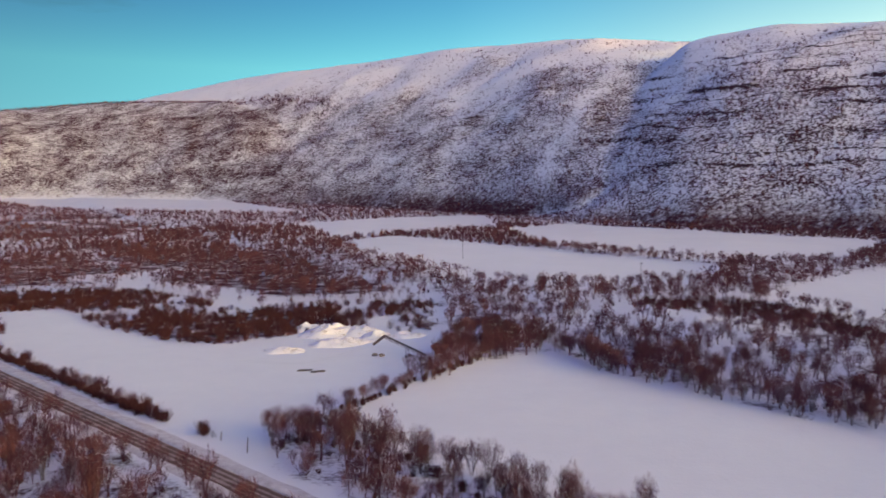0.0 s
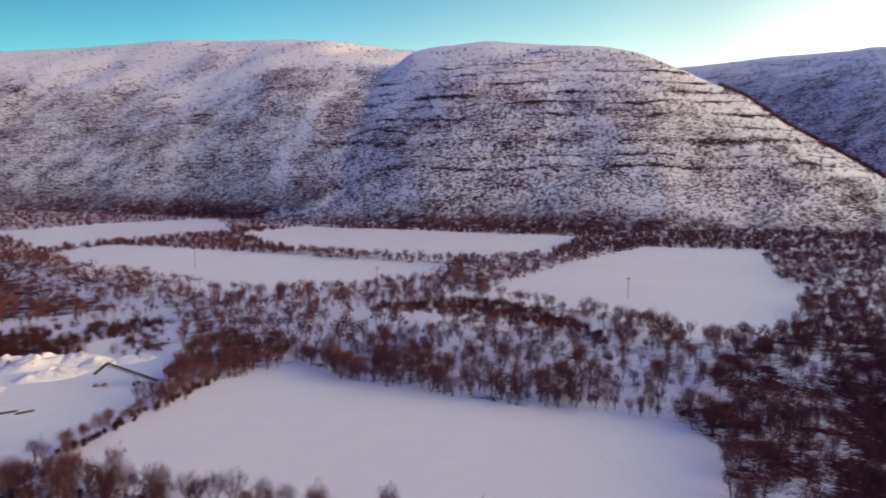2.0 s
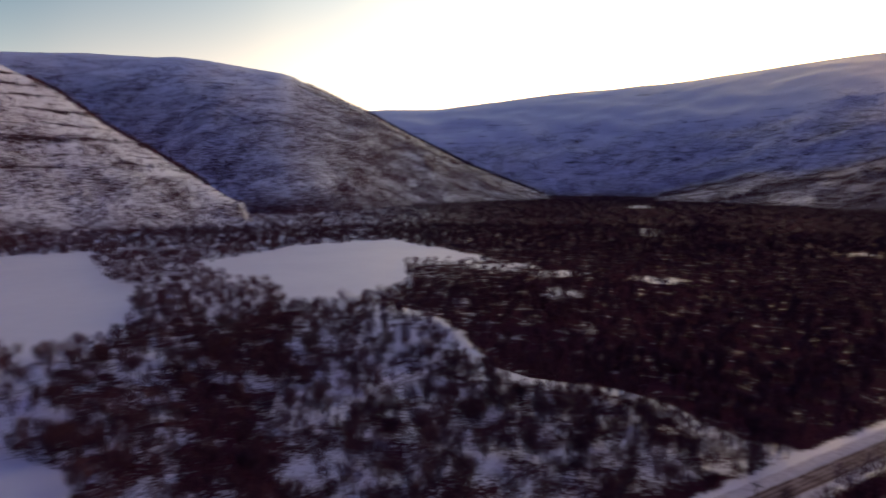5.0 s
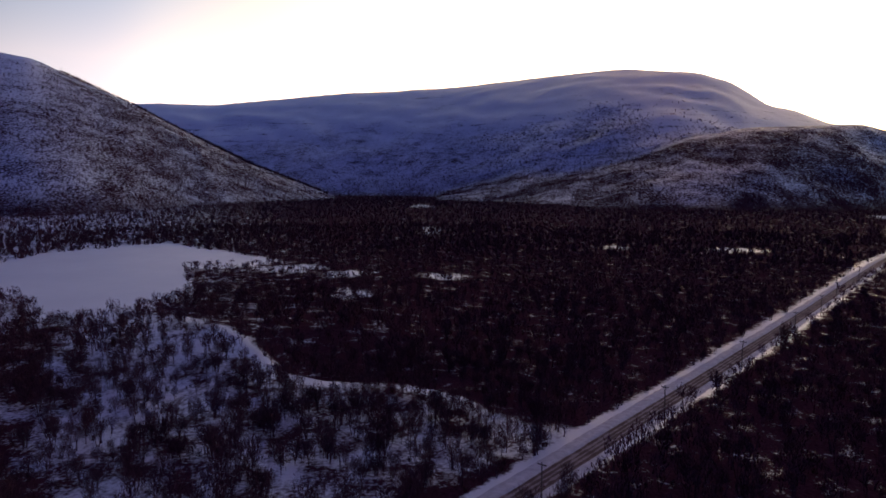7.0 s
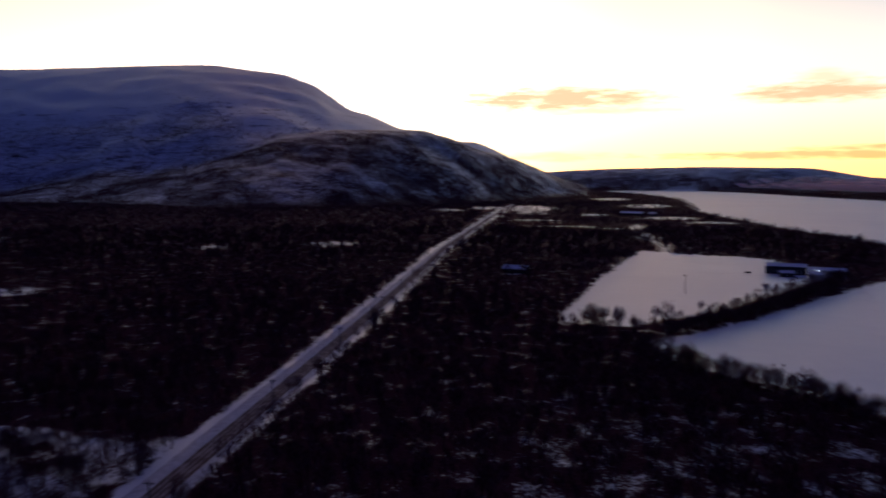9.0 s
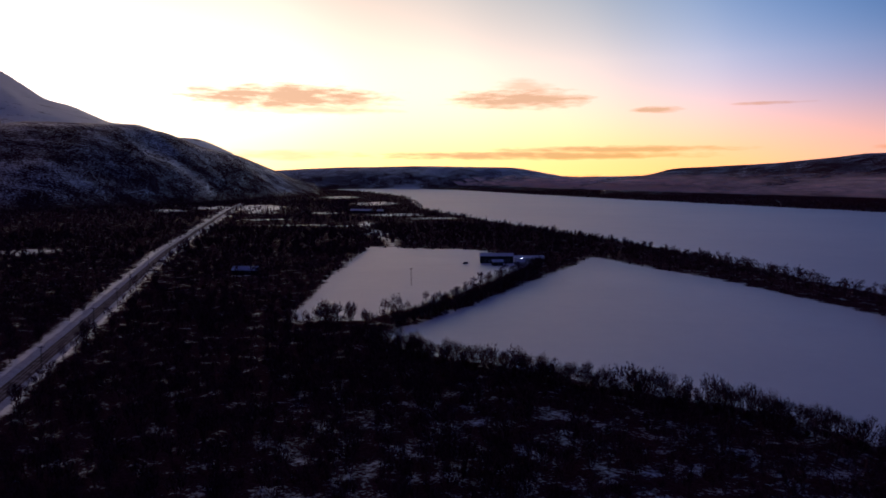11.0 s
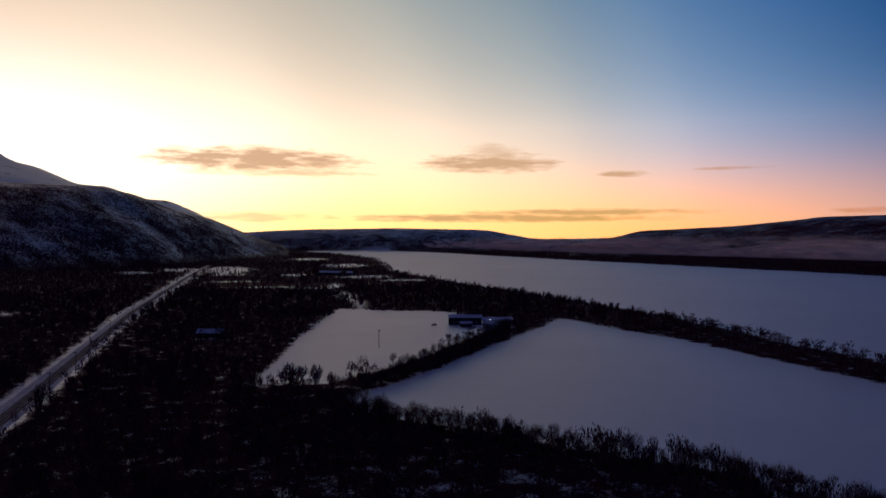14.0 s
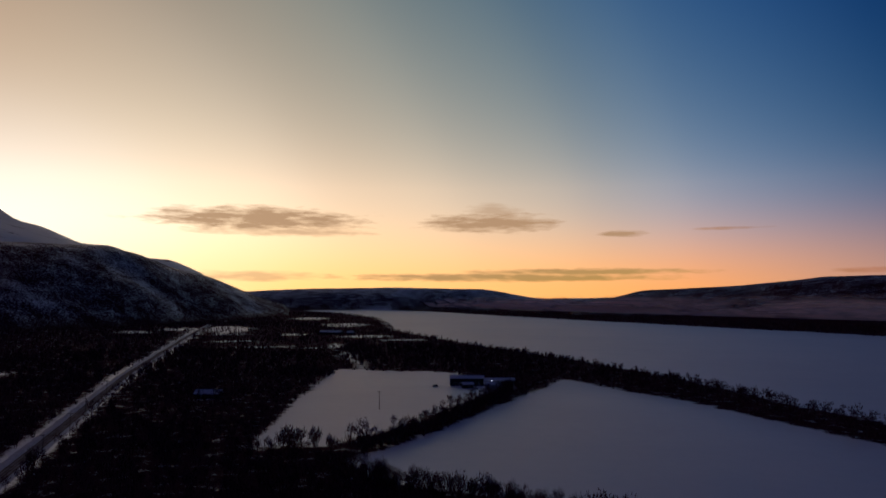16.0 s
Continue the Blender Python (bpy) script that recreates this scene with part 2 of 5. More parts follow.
def ground_material():
    """Snow over heath, scree and rock ledges; 'scrub' and 'crag' say how much of the ground is bare of snow."""
    mat, n, l, b = material("snowy_ground", 0.45, 0.6)
    big, mid, fine = noise_node(n, l, 0.012, 4), noise_node(n, l, 0.11, 5, 0.65), noise_node(n, l, 0.9, 4, 0.6)
    snow = ramp(n, l, math_node(n, l, "ADD", math_node(n, l, "MULTIPLY", big, 0.6), math_node(n, l, "MULTIPLY", mid, 0.4)),
                [(0.3, (0.59, 0.59, 0.62)), (0.7, (0.68, 0.68, 0.69))])
    at = n.new("ShaderNodeAttribute")
    at.attribute_name = "scrub"
    af = n.new("ShaderNodeAttribute")
    af.attribute_name = "upland"
    # heath on the valley floor
    near_patch = math_node(n, l, "ADD", math_node(n, l, "MULTIPLY", mid, 0.62), math_node(n, l, "MULTIPLY", fine, 0.38))
    cut = math_node(n, l, "SUBTRACT", 0.78, math_node(n, l, "MULTIPLY", at.outputs["Fac"], 0.40))
    low_heath = math_node(n, l, "MULTIPLY", math_node(n, l, "SUBTRACT", near_patch, cut), 7.0, True)
    # on the mountainsides small dark bushes and stones, gathered in drifts
    tuft, drift = noise_node(n, l, 0.26, 4, 0.7, (1, 1, 0.5)), noise_node(n, l, 0.016, 4, 0.6, (1, 1, 1.6))
    high_patch = math_node(n, l, "ADD", math_node(n, l, "MULTIPLY", tuft, 0.74), math_node(n, l, "MULTIPLY", drift, 0.26))
    high_cut = math_node(n, l, "SUBTRACT", 0.66, math_node(n, l, "MULTIPLY", at.outputs["Fac"], 0.185))
    high_heath = math_node(n, l, "MULTIPLY", math_node(n, l, "SUBTRACT", high_patch, high_cut), 15.0, True)
    mx = n.new("ShaderNodeMix")
    l.new(af.outputs["Fac"], mx.inputs[0])
    l.new(low_heath, mx.inputs[2])
    l.new(high_heath, mx.inputs[3])
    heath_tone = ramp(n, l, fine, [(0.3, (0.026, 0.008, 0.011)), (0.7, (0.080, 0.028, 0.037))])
    # ledges lie level along the slope
    ac = n.new("ShaderNodeAttribute")
    ac.attribute_name = "crag"
    ledge = noise_node(n, l, 0.008, 5, 0.65, (1, 1, 6))
    ledge2 = noise_node(n, l, 0.045, 5, 0.7, (1, 1, 3.5))
    ledge3 = noise_node(n, l, 0.15, 3, 0.7, (1, 1, 1.6))
    # thin strata: long and level, broken by the coarser noises
    strata = noise_node(n, l, 0.085, 4, 0.75, (0.08, 0.08, 1.0))
    lf = math_node(n, l, "ADD", math_node(n, l, "ADD", math_node(n, l, "MULTIPLY", ledge, 0.14), math_node(n, l, "MULTIPLY", ledge2, 0.26)), math_node(n, l, "ADD", math_node(n, l, "MULTIPLY", ledge3, 0.24), math_node(n, l, "MULTIPLY", strata, 0.36)))
    lcut = math_node(n, l, "SUBTRACT", 0.80, math_node(n, l, "MULTIPLY", ac.outputs["Fac"], 0.24))
    crag = math_node(n, l, "MULTIPLY", math_node(n, l, "SUBTRACT", lf, lcut), 14.0, True)
    # the hard beds stand out as long rock bands, each at its own height in the mountain: (height, half thickness)
    ar = n.new("ShaderNodeAttribute")
    ar.attribute_name = "beds"
    gp, sp = n.new("ShaderNodeNewGeometry"), n.new("ShaderNodeSeparateXYZ")
    l.new(gp.outputs["Position"], sp.inputs[0])
    sag = math_node(n, l, "MULTIPLY", math_node(n, l, "SUBTRACT", noise_node(n, l, 0.0045, 3, 0.6, (1, 1, 0.2)), 0.5), 44.0)
    jag = math_node(n, l, "MULTIPLY", math_node(n, l, "SUBTRACT", noise_node(n, l, 0.06, 3, 0.6, (1, 1, 0.4)), 0.5), 9.0)
    level = math_node(n, l, "ADD", sp.outputs[2], math_node(n, l, "ADD", sag, jag))
    bed = None
    for zb, hw in ((92, 5.0), (112, 2.5), (140, 10.5), (163, 3.0), (188, 6.0), (214, 4.0), (236, 8.0), (262, 4.5), (291, 7.0), (318, 3.5)):
        one = math_node(n, l, "SUBTRACT", 1.0, math_node(n, l, "DIVIDE", math_node(n, l, "ABSOLUTE", math_node(n, l, "SUBTRACT", level, zb)), hw), True)
        bed = one if bed is None else math_node(n, l, "MAXIMUM", bed, one)
    gaps = math_node(n, l, "ADD", math_node(n, l, "MULTIPLY", noise_node(n, l, 0.011, 4, 0.65, (1, 1, 2)), 0.5), math_node(n, l, "MULTIPLY", ledge3, 0.5))
    rock = math_node(n, l, "SUBTRACT", math_node(n, l, "ADD", math_node(n, l, "MULTIPLY", bed, 0.5), math_node(n, l, "MULTIPLY", gaps, 5.0)), math_node(n, l, "SUBTRACT", 3.62, math_node(n, l, "MULTIPLY", ar.outputs["Fac"], 0.80)))
    rock = math_node(n, l, "MULTIPLY", math_node(n, l, "MULTIPLY", math_node(n, l, "MULTIPLY", rock, 5.0, True), math_node(n, l, "MULTIPLY", bed, 5.0, True)), math_node(n, l, "MULTIPLY", ar.outputs["Fac"], 4.0, True))
    crag = math_node(n, l, "MAXIMUM", crag, rock)
    crag_tone = ramp(n, l, ledge2, [(0.3, (0.022, 0.012, 0.015)), (0.7, (0.070, 0.040, 0.045))])
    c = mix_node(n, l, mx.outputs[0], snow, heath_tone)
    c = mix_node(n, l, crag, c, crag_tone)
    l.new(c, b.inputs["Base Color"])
    # wet snow crust shines at low angles; heath and rock do not
    bare = math_node(n, l, "MAXIMUM", mx.outputs[0], crag)
    l.new(math_node(n, l, "MULTIPLY", math_node(n, l, "SUBTRACT", 1.0, bare), 0.28), b.inputs["Specular IOR Level"])
    bump(n, l, b, near_patch, 0.35, 0.5)
    return mat


GROUND = ground_material()
ICE = two_tone("snow_on_lake_ice", (0.54, 0.55, 0.59), (0.64, 0.64, 0.66), 0.004, 0.45, (1, 1, 1), 0.05, shine=0.28)
TWIG = two_tone("bare_twigs", (0.046, 0.0175, 0.023), (0.142, 0.060, 0.074), 0.06, 0.95, random_by="island", shine=0.0)
BARK = two_tone("birch_bark", (0.060, 0.046, 0.046), (0.23, 0.19, 0.185), 1.4, 0.8, (1, 1, 0.4), 0.01)
WILLOW = two_tone("red_willow_twigs", (0.032, 0.012, 0.014), (0.104, 0.039, 0.042), 0.08, 0.95, random_by="island", shine=0.0)


def linked(name, mesh, mat, parent=None, label=""):
    mesh.materials.append(mat)
    ob = new(name, mesh)
    if parent is not None:
        ob.parent = parent
    return tagged(ob, label)


def part(name, bm, mat, parent=None, label="", smooth=False):
    me = bpy.data.meshes.new(name)
    bm.normal_update()
    bm.to_mesh(me)
    bm.free()
    if smooth:
        me.polygons.foreach_set("use_smooth", [True] * len(me.polygons))
    return linked(name, me, mat, parent, label)


def array_mesh(name, verts, faces, smooth=False):
    """A mesh from numpy arrays: verts (n, 3), faces (m, 3 or 4)."""
    me = bpy.data.meshes.new(name)
    k = faces.shape[1]
    me.vertices.add(len(verts))
    me.vertices.foreach_set("co", np.asarray(verts, np.float32).ravel())
    me.loops.add(faces.size)
    me.loops.foreach_set("vertex_index", np.asarray(faces, np.int32).ravel())
    me.polygons.add(len(faces))
    me.polygons.foreach_set("loop_start", np.arange(0, faces.size, k, dtype=np.int32))
    me.polygons.foreach_set("use_smooth", np.full(len(faces), smooth))
    me.update(calc_edges=True)
    return me


# ---- the lie of the land ----
def smooth01(x):
    x = np.clip(x, 0, 1)
    return x * x * (3 - 2 * x)


def lattice(ix, iy, seed):
    h = (ix.astype(np.int64) * 374761393 + iy.astype(np.int64) * 668265263 + seed * 974634777) & 0xFFFFFFFF
    h = ((h ^ (h >> 13)) * 1274126177) & 0xFFFFFFFF
    return ((h ^ (h >> 16)) & 0xFFFF) / 65535.0


def value_noise(x, y, seed=0):
    ix, iy = np.floor(x), np.floor(y)
    u, v = x - ix, y - iy
    u, v = u * u * (3 - 2 * u), v * v * (3 - 2 * v)
    a, b = lattice(ix, iy, seed), lattice(ix + 1, iy, seed)
    c, d = lattice(ix, iy + 1, seed), lattice(ix + 1, iy + 1, seed)
    return (a + (b - a) * u) * (1 - v) + (c + (d - c) * u) * v


def fbm(x, y, octaves=4, seed=0):
    total, amp = 0.0, 0.5
    for k in range(octaves):
        total = total + amp * value_noise(x * 2 ** k + 17.3 * k, y * 2 ** k - 9.1 * k, seed + k)
        amp *= 0.5
    return total / (1 - 0.5 ** octaves)


def inside(x, y, poly):
    hit = np.zeros(np.shape(x), bool)
    for (xa, ya), (xb, yb) in zip(poly, poly[1:] + poly[:1]):
        cross = (ya > y) != (yb > y)
        at = xa + (y - ya) / ((yb - ya) or 1e-9) * (xb - xa)
        hit ^= cross & (x < at)
    return hit


def to_line(x, y, line):
    """Distance to a polyline, and on which side (positive: on its left)."""
    best, side = np.full(np.shape(x), 1e9), np.zeros(np.shape(x))
    for (xa, ya), (xb, yb) in zip(line, line[1:]):
        dx, dy = xb - xa, yb - ya
        t = np.clip(((x - xa) * dx + (y - ya) * dy) / (dx * dx + dy * dy), 0, 1)
        d = np.hypot(x - xa - t * dx, y - ya - t * dy)
        near = d < best
        best = np.where(near, d, best)
        side = np.where(near, np.sign(dx * (y - ya) - dy * (x - xa)), side)
    return best, side


# field outlines on the plan, metres
FIELDS = {
    "lower_field": [(-27, 177), (-13, 194), (12, 229), (29, 243), (42, 250), (52, 220), (69, 201), (85, 183), (101, 163), (118, 154), (125, 141), (121, 124), (101, 101), (85, 92), (30, 118), (5, 136)],
    "left_field": [(-212, 326), (-188, 335), (-145, 294), (-106, 268), (-85, 260), (-68, 275), (-52, 288), (-32, 294), (2, 277), (0, 248), (-14, 208), (-30, 186), (-36, 172), (-46, 158), (-58, 168), (-75, 182), (-93, 194), (-159, 250)],
    "upper_field": [(-99, 684), (-51, 760), (60, 641), (138, 540), (198, 474), (150, 400), (112, 392), (66, 380), (22, 415), (-9, 475), (-66, 560)],
    "back_field": [(75, 878), (175, 1006), (296, 880), (381, 764), (438, 689), (301, 520), (218, 495), (170, 545), (98, 680)],
    "middle_field": [(155, 345), (261, 440), (426, 555), (510, 491), (377, 354), (330, 288), (240, 212), (203, 196), (184, 212), (190, 250), (178, 302)],
    "bend_field": [(440, 330), (606, 345), (709, 277), (552, 130), (505, 155), (500, 185), (372, 135), (320, 150), (300, 168), (356, 214)],
    "far_field": [(-1560, 2290), (-1190, 2380), (-600, 1940), (-236, 1320), (-527, 1330), (-860, 1550)],
    "slope_field": [(-213, 1002), (-79, 1174), (78, 1285), (72, 930), (-52, 800), (-108, 740)],
    "house_field": [(251, -225), (349, -358), (455, -512), (350, -543), (270, -500), (242, -395), (224, -300), (222, -246)],
    "shore_field": [(197, -226), (194, -259), (215, -412), (240, -552), (123, -480), (45, -415), (-40, -355), (-60, -190), (7, -205), (38, -215), (74, -212), (118, -213), (167, -210)],
}
ROAD = [(-420, 447), (-139, 215), (-40, 135), (148, -19), (330, -169), (560, -352), (800, -560), (1180, -890), (1500, -1180), (2050, -1880)]
ROADSIDE = [(-260, 326), (-155, 241), (-121, 214), (-91, 189), (-81, 182)]
THICK = [(112, 140), (190, 196), (240, 205), (300, 166), (313, 150), (243, 140), (160, 92), (112, 62), (94, 88)]
BROW = [(83, 304), (99, 287), (134, 269), (146, 246), (145, 223), (134, 190), (150, 215), (169, 288), (144, 329), (94, 321)]
BROKEN = [(38, 250), (50, 216), (82, 178), (112, 154), (118, 130), (98, 104), (80, 82), (188, -40), (196, -18), (210, -4), (222, 13), (224, 38), (234, 53), (269, 78), (330, 140), (300, 168), (240, 205), (203, 190), (184, 212), (190, 250), (178, 302), (155, 345), (150, 395), (66, 375), (22, 410), (-9, 470), (-66, 555), (-140, 560), (-60, 400), (0, 305)]
CREST = [(330, 140), (269, 78), (234, 53), (224, 38), (222, 13), (210, -4), (196, -18), (188, -40)]
BANK = [(-420, 1000), (-140, 560), (-60, 400), (0, 305), (44, 256), (56, 224), (88, 186), (122, 158), (140, 130), (200, 100), (230, 70), (250, 20)]
SHORE = [(4300, -3900), (3686, -3536), (2288, -2566), (1615, -2029), (960, -1260), (628, -987), (331, -773), (162, -631), (57, -517), (2, -469), (-200, -330), (-800, 60), (-2500, 700)]
FAR_SHORE = [(-2500, -800), (-900, -1150), (22, -1554), (199, -1690), (494, -1892), (1125, -2346), (2300, -3250), (3200, -3650), (4300, -3900)]
LAKE = SHORE + FAR_SHORE

# hills: (bearing, height angle of the crest, distance of foot, distance of crest)
HILLS = {
    "west": [(-60, 3.0, 2500, 3400), (-40, 3.8, 2600, 3400), (-32, 4.9, 2600, 3300), (-25.7, 5.8, 2350, 3100), (-17.4, 6.2, 2000, 2800), (-13.6, 5.8, 1850, 2600), (-8, 4.2, 1700, 2300), (0, -2, 1700, 2200)],
    "north": [(-32, 4.0, 2600, 3900), (-23.4, 6.1, 2400, 3700), (-17, 7.7, 2000, 3400), (-12.7, 8.5, 1850, 3200), (-6, 9.4, 1620, 3000), (0.7, 10.4, 1430, 2800), (7.5, 10.75, 1200, 2600), (12, 10.9, 1100, 2500), (18.2, 10.3, 1050, 2500), (26, 9.5, 1050, 2500), (36, 5, 1100, 2500)],
    "bluff": [(7, -3.0, 1190, 1500), (9, 0.2, 1150, 1500), (12, 3.6, 1100, 1600), (15, 7.0, 1050, 1750), (18.8, 10.2, 985, 1850), (21.1, 10.7, 980, 1850), (24.7, 11.0, 970, 1800), (31, 10.7, 965, 1750), (33.7, 10.5, 965, 1700), (36.6, 9.9, 970, 1650), (39.3, 8.8, 975, 1600), (42.1, 7.5, 980, 1560), (44.2, 6.5, 985, 1530), (47.2, 4.3, 1000, 1480), (51.2, 1.9, 1030, 1430), (53.9, 0.2, 1060, 1400), (57, -2.2, 1100, 1380)],
    "east": [(30, 8.0, 2000, 3000), (39.3, 8.8, 2000, 3000), (45.8, 9.1, 1900, 2900), (52.8, 9.2, 1500, 2800), (60.1, 8.4, 1350, 2600), (62.7, 7.3, 1400, 2500), (66.3, 5.7, 1500, 2450), (70.8, 3.5, 1650, 2400), (75.8, 1.0, 1850, 2350), (80.4, -0.8, 2000, 2350), (84, -2.5, 2000, 2350)],
    "south_east": [(55, 5.4, 3000, 4200), (67.2, 5.7, 2700, 4000), (72.6, 5.8, 2600, 4000), (82.6, 6.9, 2450, 3900), (91, 7.4, 2300, 3800), (98.8, 8.1, 2000, 3700), (104.4, 8.45, 1850, 3600), (109.8, 8.0, 1800, 3500), (112.3, 7.2, 1850, 3500), (115, 5.4, 1950, 3500), (116.3, 5.2, 2000, 3500), (119, 4.0, 2200, 3500), (121, 3.9, 2200, 3500), (123.5, 3.0, 2400, 3600), (125.1, 3.0, 2400, 3600), (127.5, 2.0, 2600, 3700), (131, -0.8, 2900, 3900)],
    "south": [(90, -0.8, 1900, 2500), (96.3, 0.8, 1750, 2400), (103, 1.3, 1600, 2300), (109.5, 3.3, 1550, 2300), (113.6, 3.95, 1600, 2350), (120.5, 3.9, 1750, 2450), (123, 3.35, 1850, 2550), (125.1, 2.45, 2000, 2650), (127.9, 1.75, 2250, 2900), (130.8, 0.55, 2600, 3200), (134, -0.9, 3000, 3500)],
    "lake_head": [(124, 0.2, 4300, 4780), (131, 0.6, 4350, 4800), (134.7, 0.8, 4350, 4800), (142.8, 0.95, 4300, 4800), (150.2, 0.8, 4200, 4800), (154.3, 0.0, 4200, 4800), (160.5, 0.15, 4000, 4700), (200, 0.5, 4000, 4700)],
    "far_side": [(157, -0.4, 2900, 3500), (160.5, 0.2, 2850, 3500), (162.3, 0.7, 2800, 3500), (169.2, 1.0, 2550, 3300), (174.8, 1.6, 2350, 3200), (178.9, 1.7, 2250, 3100), (190, 2.0, 2200, 3000), (215, 2.2, 2200, 3000), (240, 2.5, 2500, 3400), (275, 3.0, 2700, 3600), (300, 3.0, 2500, 3400)],
}
# scrub at foot and crest, where it gives way (share of the climb), ledges below and above
SLOPES = {"west": (1.0, 0.85, 0.97, 1.1, 1.2), "north": (1.0, 0.18, 0.46, 1.0, 0.86), "bluff": (0.98, 0.42, 0.5, 1.05, 1.1), "east": (0.90, 0.28, 0.58, 1.0, 0.8),
          "south_east": (1.0, 0.08, 0.40, 1.05, 0.98), "south": (0.95, 0.8, 0.6, 1.0, 1.05), "lake_head": (1.0, 0.45, 0.5, 0.8, 0.8), "far_side": (1.0, 0.75, 0.72, 0.9, 0.9)}
# how far the hard rock beds show on each hill
BEDS = {"north": 0.55, "bluff": 1.0, "east": 0.5, "south_east": 0.62, "south": 0.5}
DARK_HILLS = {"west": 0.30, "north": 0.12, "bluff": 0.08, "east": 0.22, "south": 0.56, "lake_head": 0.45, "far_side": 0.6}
EYE_HEIGHT = 66.0


def floor_height(x, y):
    r = np.hypot(x, y)
    bearing = np.degrees(np.arctan2(x, y))
    d, side = to_line(x, y, BANK)
    past = np.where(side > 0, d, -d)
    fade = smooth01((y + 0.25 * x - 30) / 120)
    terrace = smooth01((past + 4) / 62) * 5.0 * fade
    brow = np.exp(-((past - 62) / 28) ** 2) * 2.6 * fade * smooth01((x - 40) / 60)
    rise = 0.011 * np.maximum(0, r - 950) * smooth01((6 - bearing) / 26) * (np.abs(bearing) < 70)
    rise = rise + 0.008 * np.maximum(0, r - 900) * smooth01((bearing - 50) / 20) * smooth01((126 - bearing) / 12)
    dc, sc = to_line(x, y, CREST)
    crest = np.exp(-(dc / np.where(sc > 0, 5.0, 22.0)) ** 2) * 2.4 * smooth01((x - 190) / 25)
    z = terrace + brow + rise + crest
    z = z + (fbm(x / 60, y / 60, 3, 5) - 0.5) * 1.6 * smooth01((r - 250) / 500)
    ds, ss = to_line(x, y, SHORE)
    df, sf = to_line(x, y, FAR_SHORE)
    lake = (ss > 0) & (sf > 0)
    lake_d = np.where(lake, np.minimum(ds, df), -np.minimum(ds, df))
    return z - 2.0 * smooth01((lake_d + 45) / 40) - 3.0 * smooth01(lake_d / 30), past, lake_d


def blurred(v, w):
    bell = np.exp(-(np.arange(-140, 141) / w) ** 2)
    return np.convolve(np.pad(v, 140, "edge"), bell / bell.sum(), "valid")


def hill_height(x, y):
    r = np.hypot(x, y)
    bearing = np.degrees(np.arctan2(x, y))
    bearing = np.where(bearing < -75, bearing + 360, bearing)
    top, up, which = np.full(np.shape(x), -50.0), np.zeros(np.shape(x)), np.zeros(np.shape(x), int)
    wob = (fbm(x / 330, y / 330, 4, 11) - 0.5)
    for number, rows in enumerate(HILLS.values()):
        b = [q[0] for q in rows]
        fine = np.arange(b[0] - 3, b[-1] + 3, 0.1)
        el, foot, crest = (np.interp(bearing, fine, blurred(np.interp(fine, b, [q[k] for q in rows]), w)) for k, w in ((1, 5), (2, 40), (3, 40)))
        soft = np.interp(bearing, fine, blurred(np.interp(fine, b, [q[1] for q in rows]), 60))
        foot = foot + 90 * wob
        h = EYE_HEIGHT + np.tan(np.radians(el)) * crest
        u = np.clip((r - foot) / (crest - foot), 0, 1.3)
        v = np.minimum(u, 1)
        h = h + (EYE_HEIGHT + np.tan(np.radians(soft)) * crest - h) * smooth01((0.92 - v) / 0.4)
        p = v * (1.42 - 0.42 * v * v) - 0.05 * np.maximum(0, u - 1)
        out = (bearing < b[0]) | (bearing > b[-1])
        z = np.where(out | (u <= 0), -50, h * p)
        up, which = np.where(z > top, u, up), np.where(z > top, number, which)
        top = np.maximum(top, z)
    return top, up, which


def land(x, y):
    z, past, lake_d = floor_height(x, y)
    hz, up, _ = hill_height(x, y)
    rough = (fbm(x / 130, y / 130, 5, 21) - 0.5) * 16 * smooth01(up * 5) * smooth01((1.06 - up) * 4 + 0.1)
    gully = np.abs(fbm(x / 240, y / 240, 3, 31) - 0.5) * 40 * smooth01(up * 4) * smooth01((0.85 - up) * 4)
    hill = hz - gully + rough
    return np.where(hz > -40, np.maximum(z, hill + 2), z), past, lake_d, np.where(hill + 2 > z, up, 0.0)


# openings in the woods: place, half sizes along and across the way out from the middle, how open
CLEARINGS = [(-125, 158, 22, 30, 0.5), (392, -309, 9, 8, 0.25), (1288, -830, 60, 28, 0.8), (1344, -982, 90, 45, 0.8), (1257, -1040, 200, 52, 0.85), (971, -958, 50, 22, 0.7), (1717, -1770, 170, 50, 0.8), (1226, -1390, 140, 58, 0.8),
             (816, -987, 40, 55, 0.75), (700, -940, 26, 42, 0.7), (750, -687, 13, 60, 0.6), (690, -712, 12, 30, 0.7), (682, -760, 14, 22, 0.7), (1085, -900, 60, 26, 0.5), (560, -640, 20, 16, 0.4), (900, -760, 24, 40, 0.35),
             (685, -295, 30, 30, 0.4), (896, 11, 90, 14, 0.4), (1600, 40, 90, 25, 0.5), (388, 48, 24, 14, 0.35), (466, -2, 14, 22, 0.4), (714, -179, 20, 24, 0.25), (500, 108, 24, 34, 0.55), (473, 66, 18, 22, 0.45)]
# the drive that winds down to the house by the lake
DRIVE = [(720, -800), (682, -760), (640, -700), (600, -684), (560, -640), (522, -601), (480, -575), (446, -533), (400, -500)]


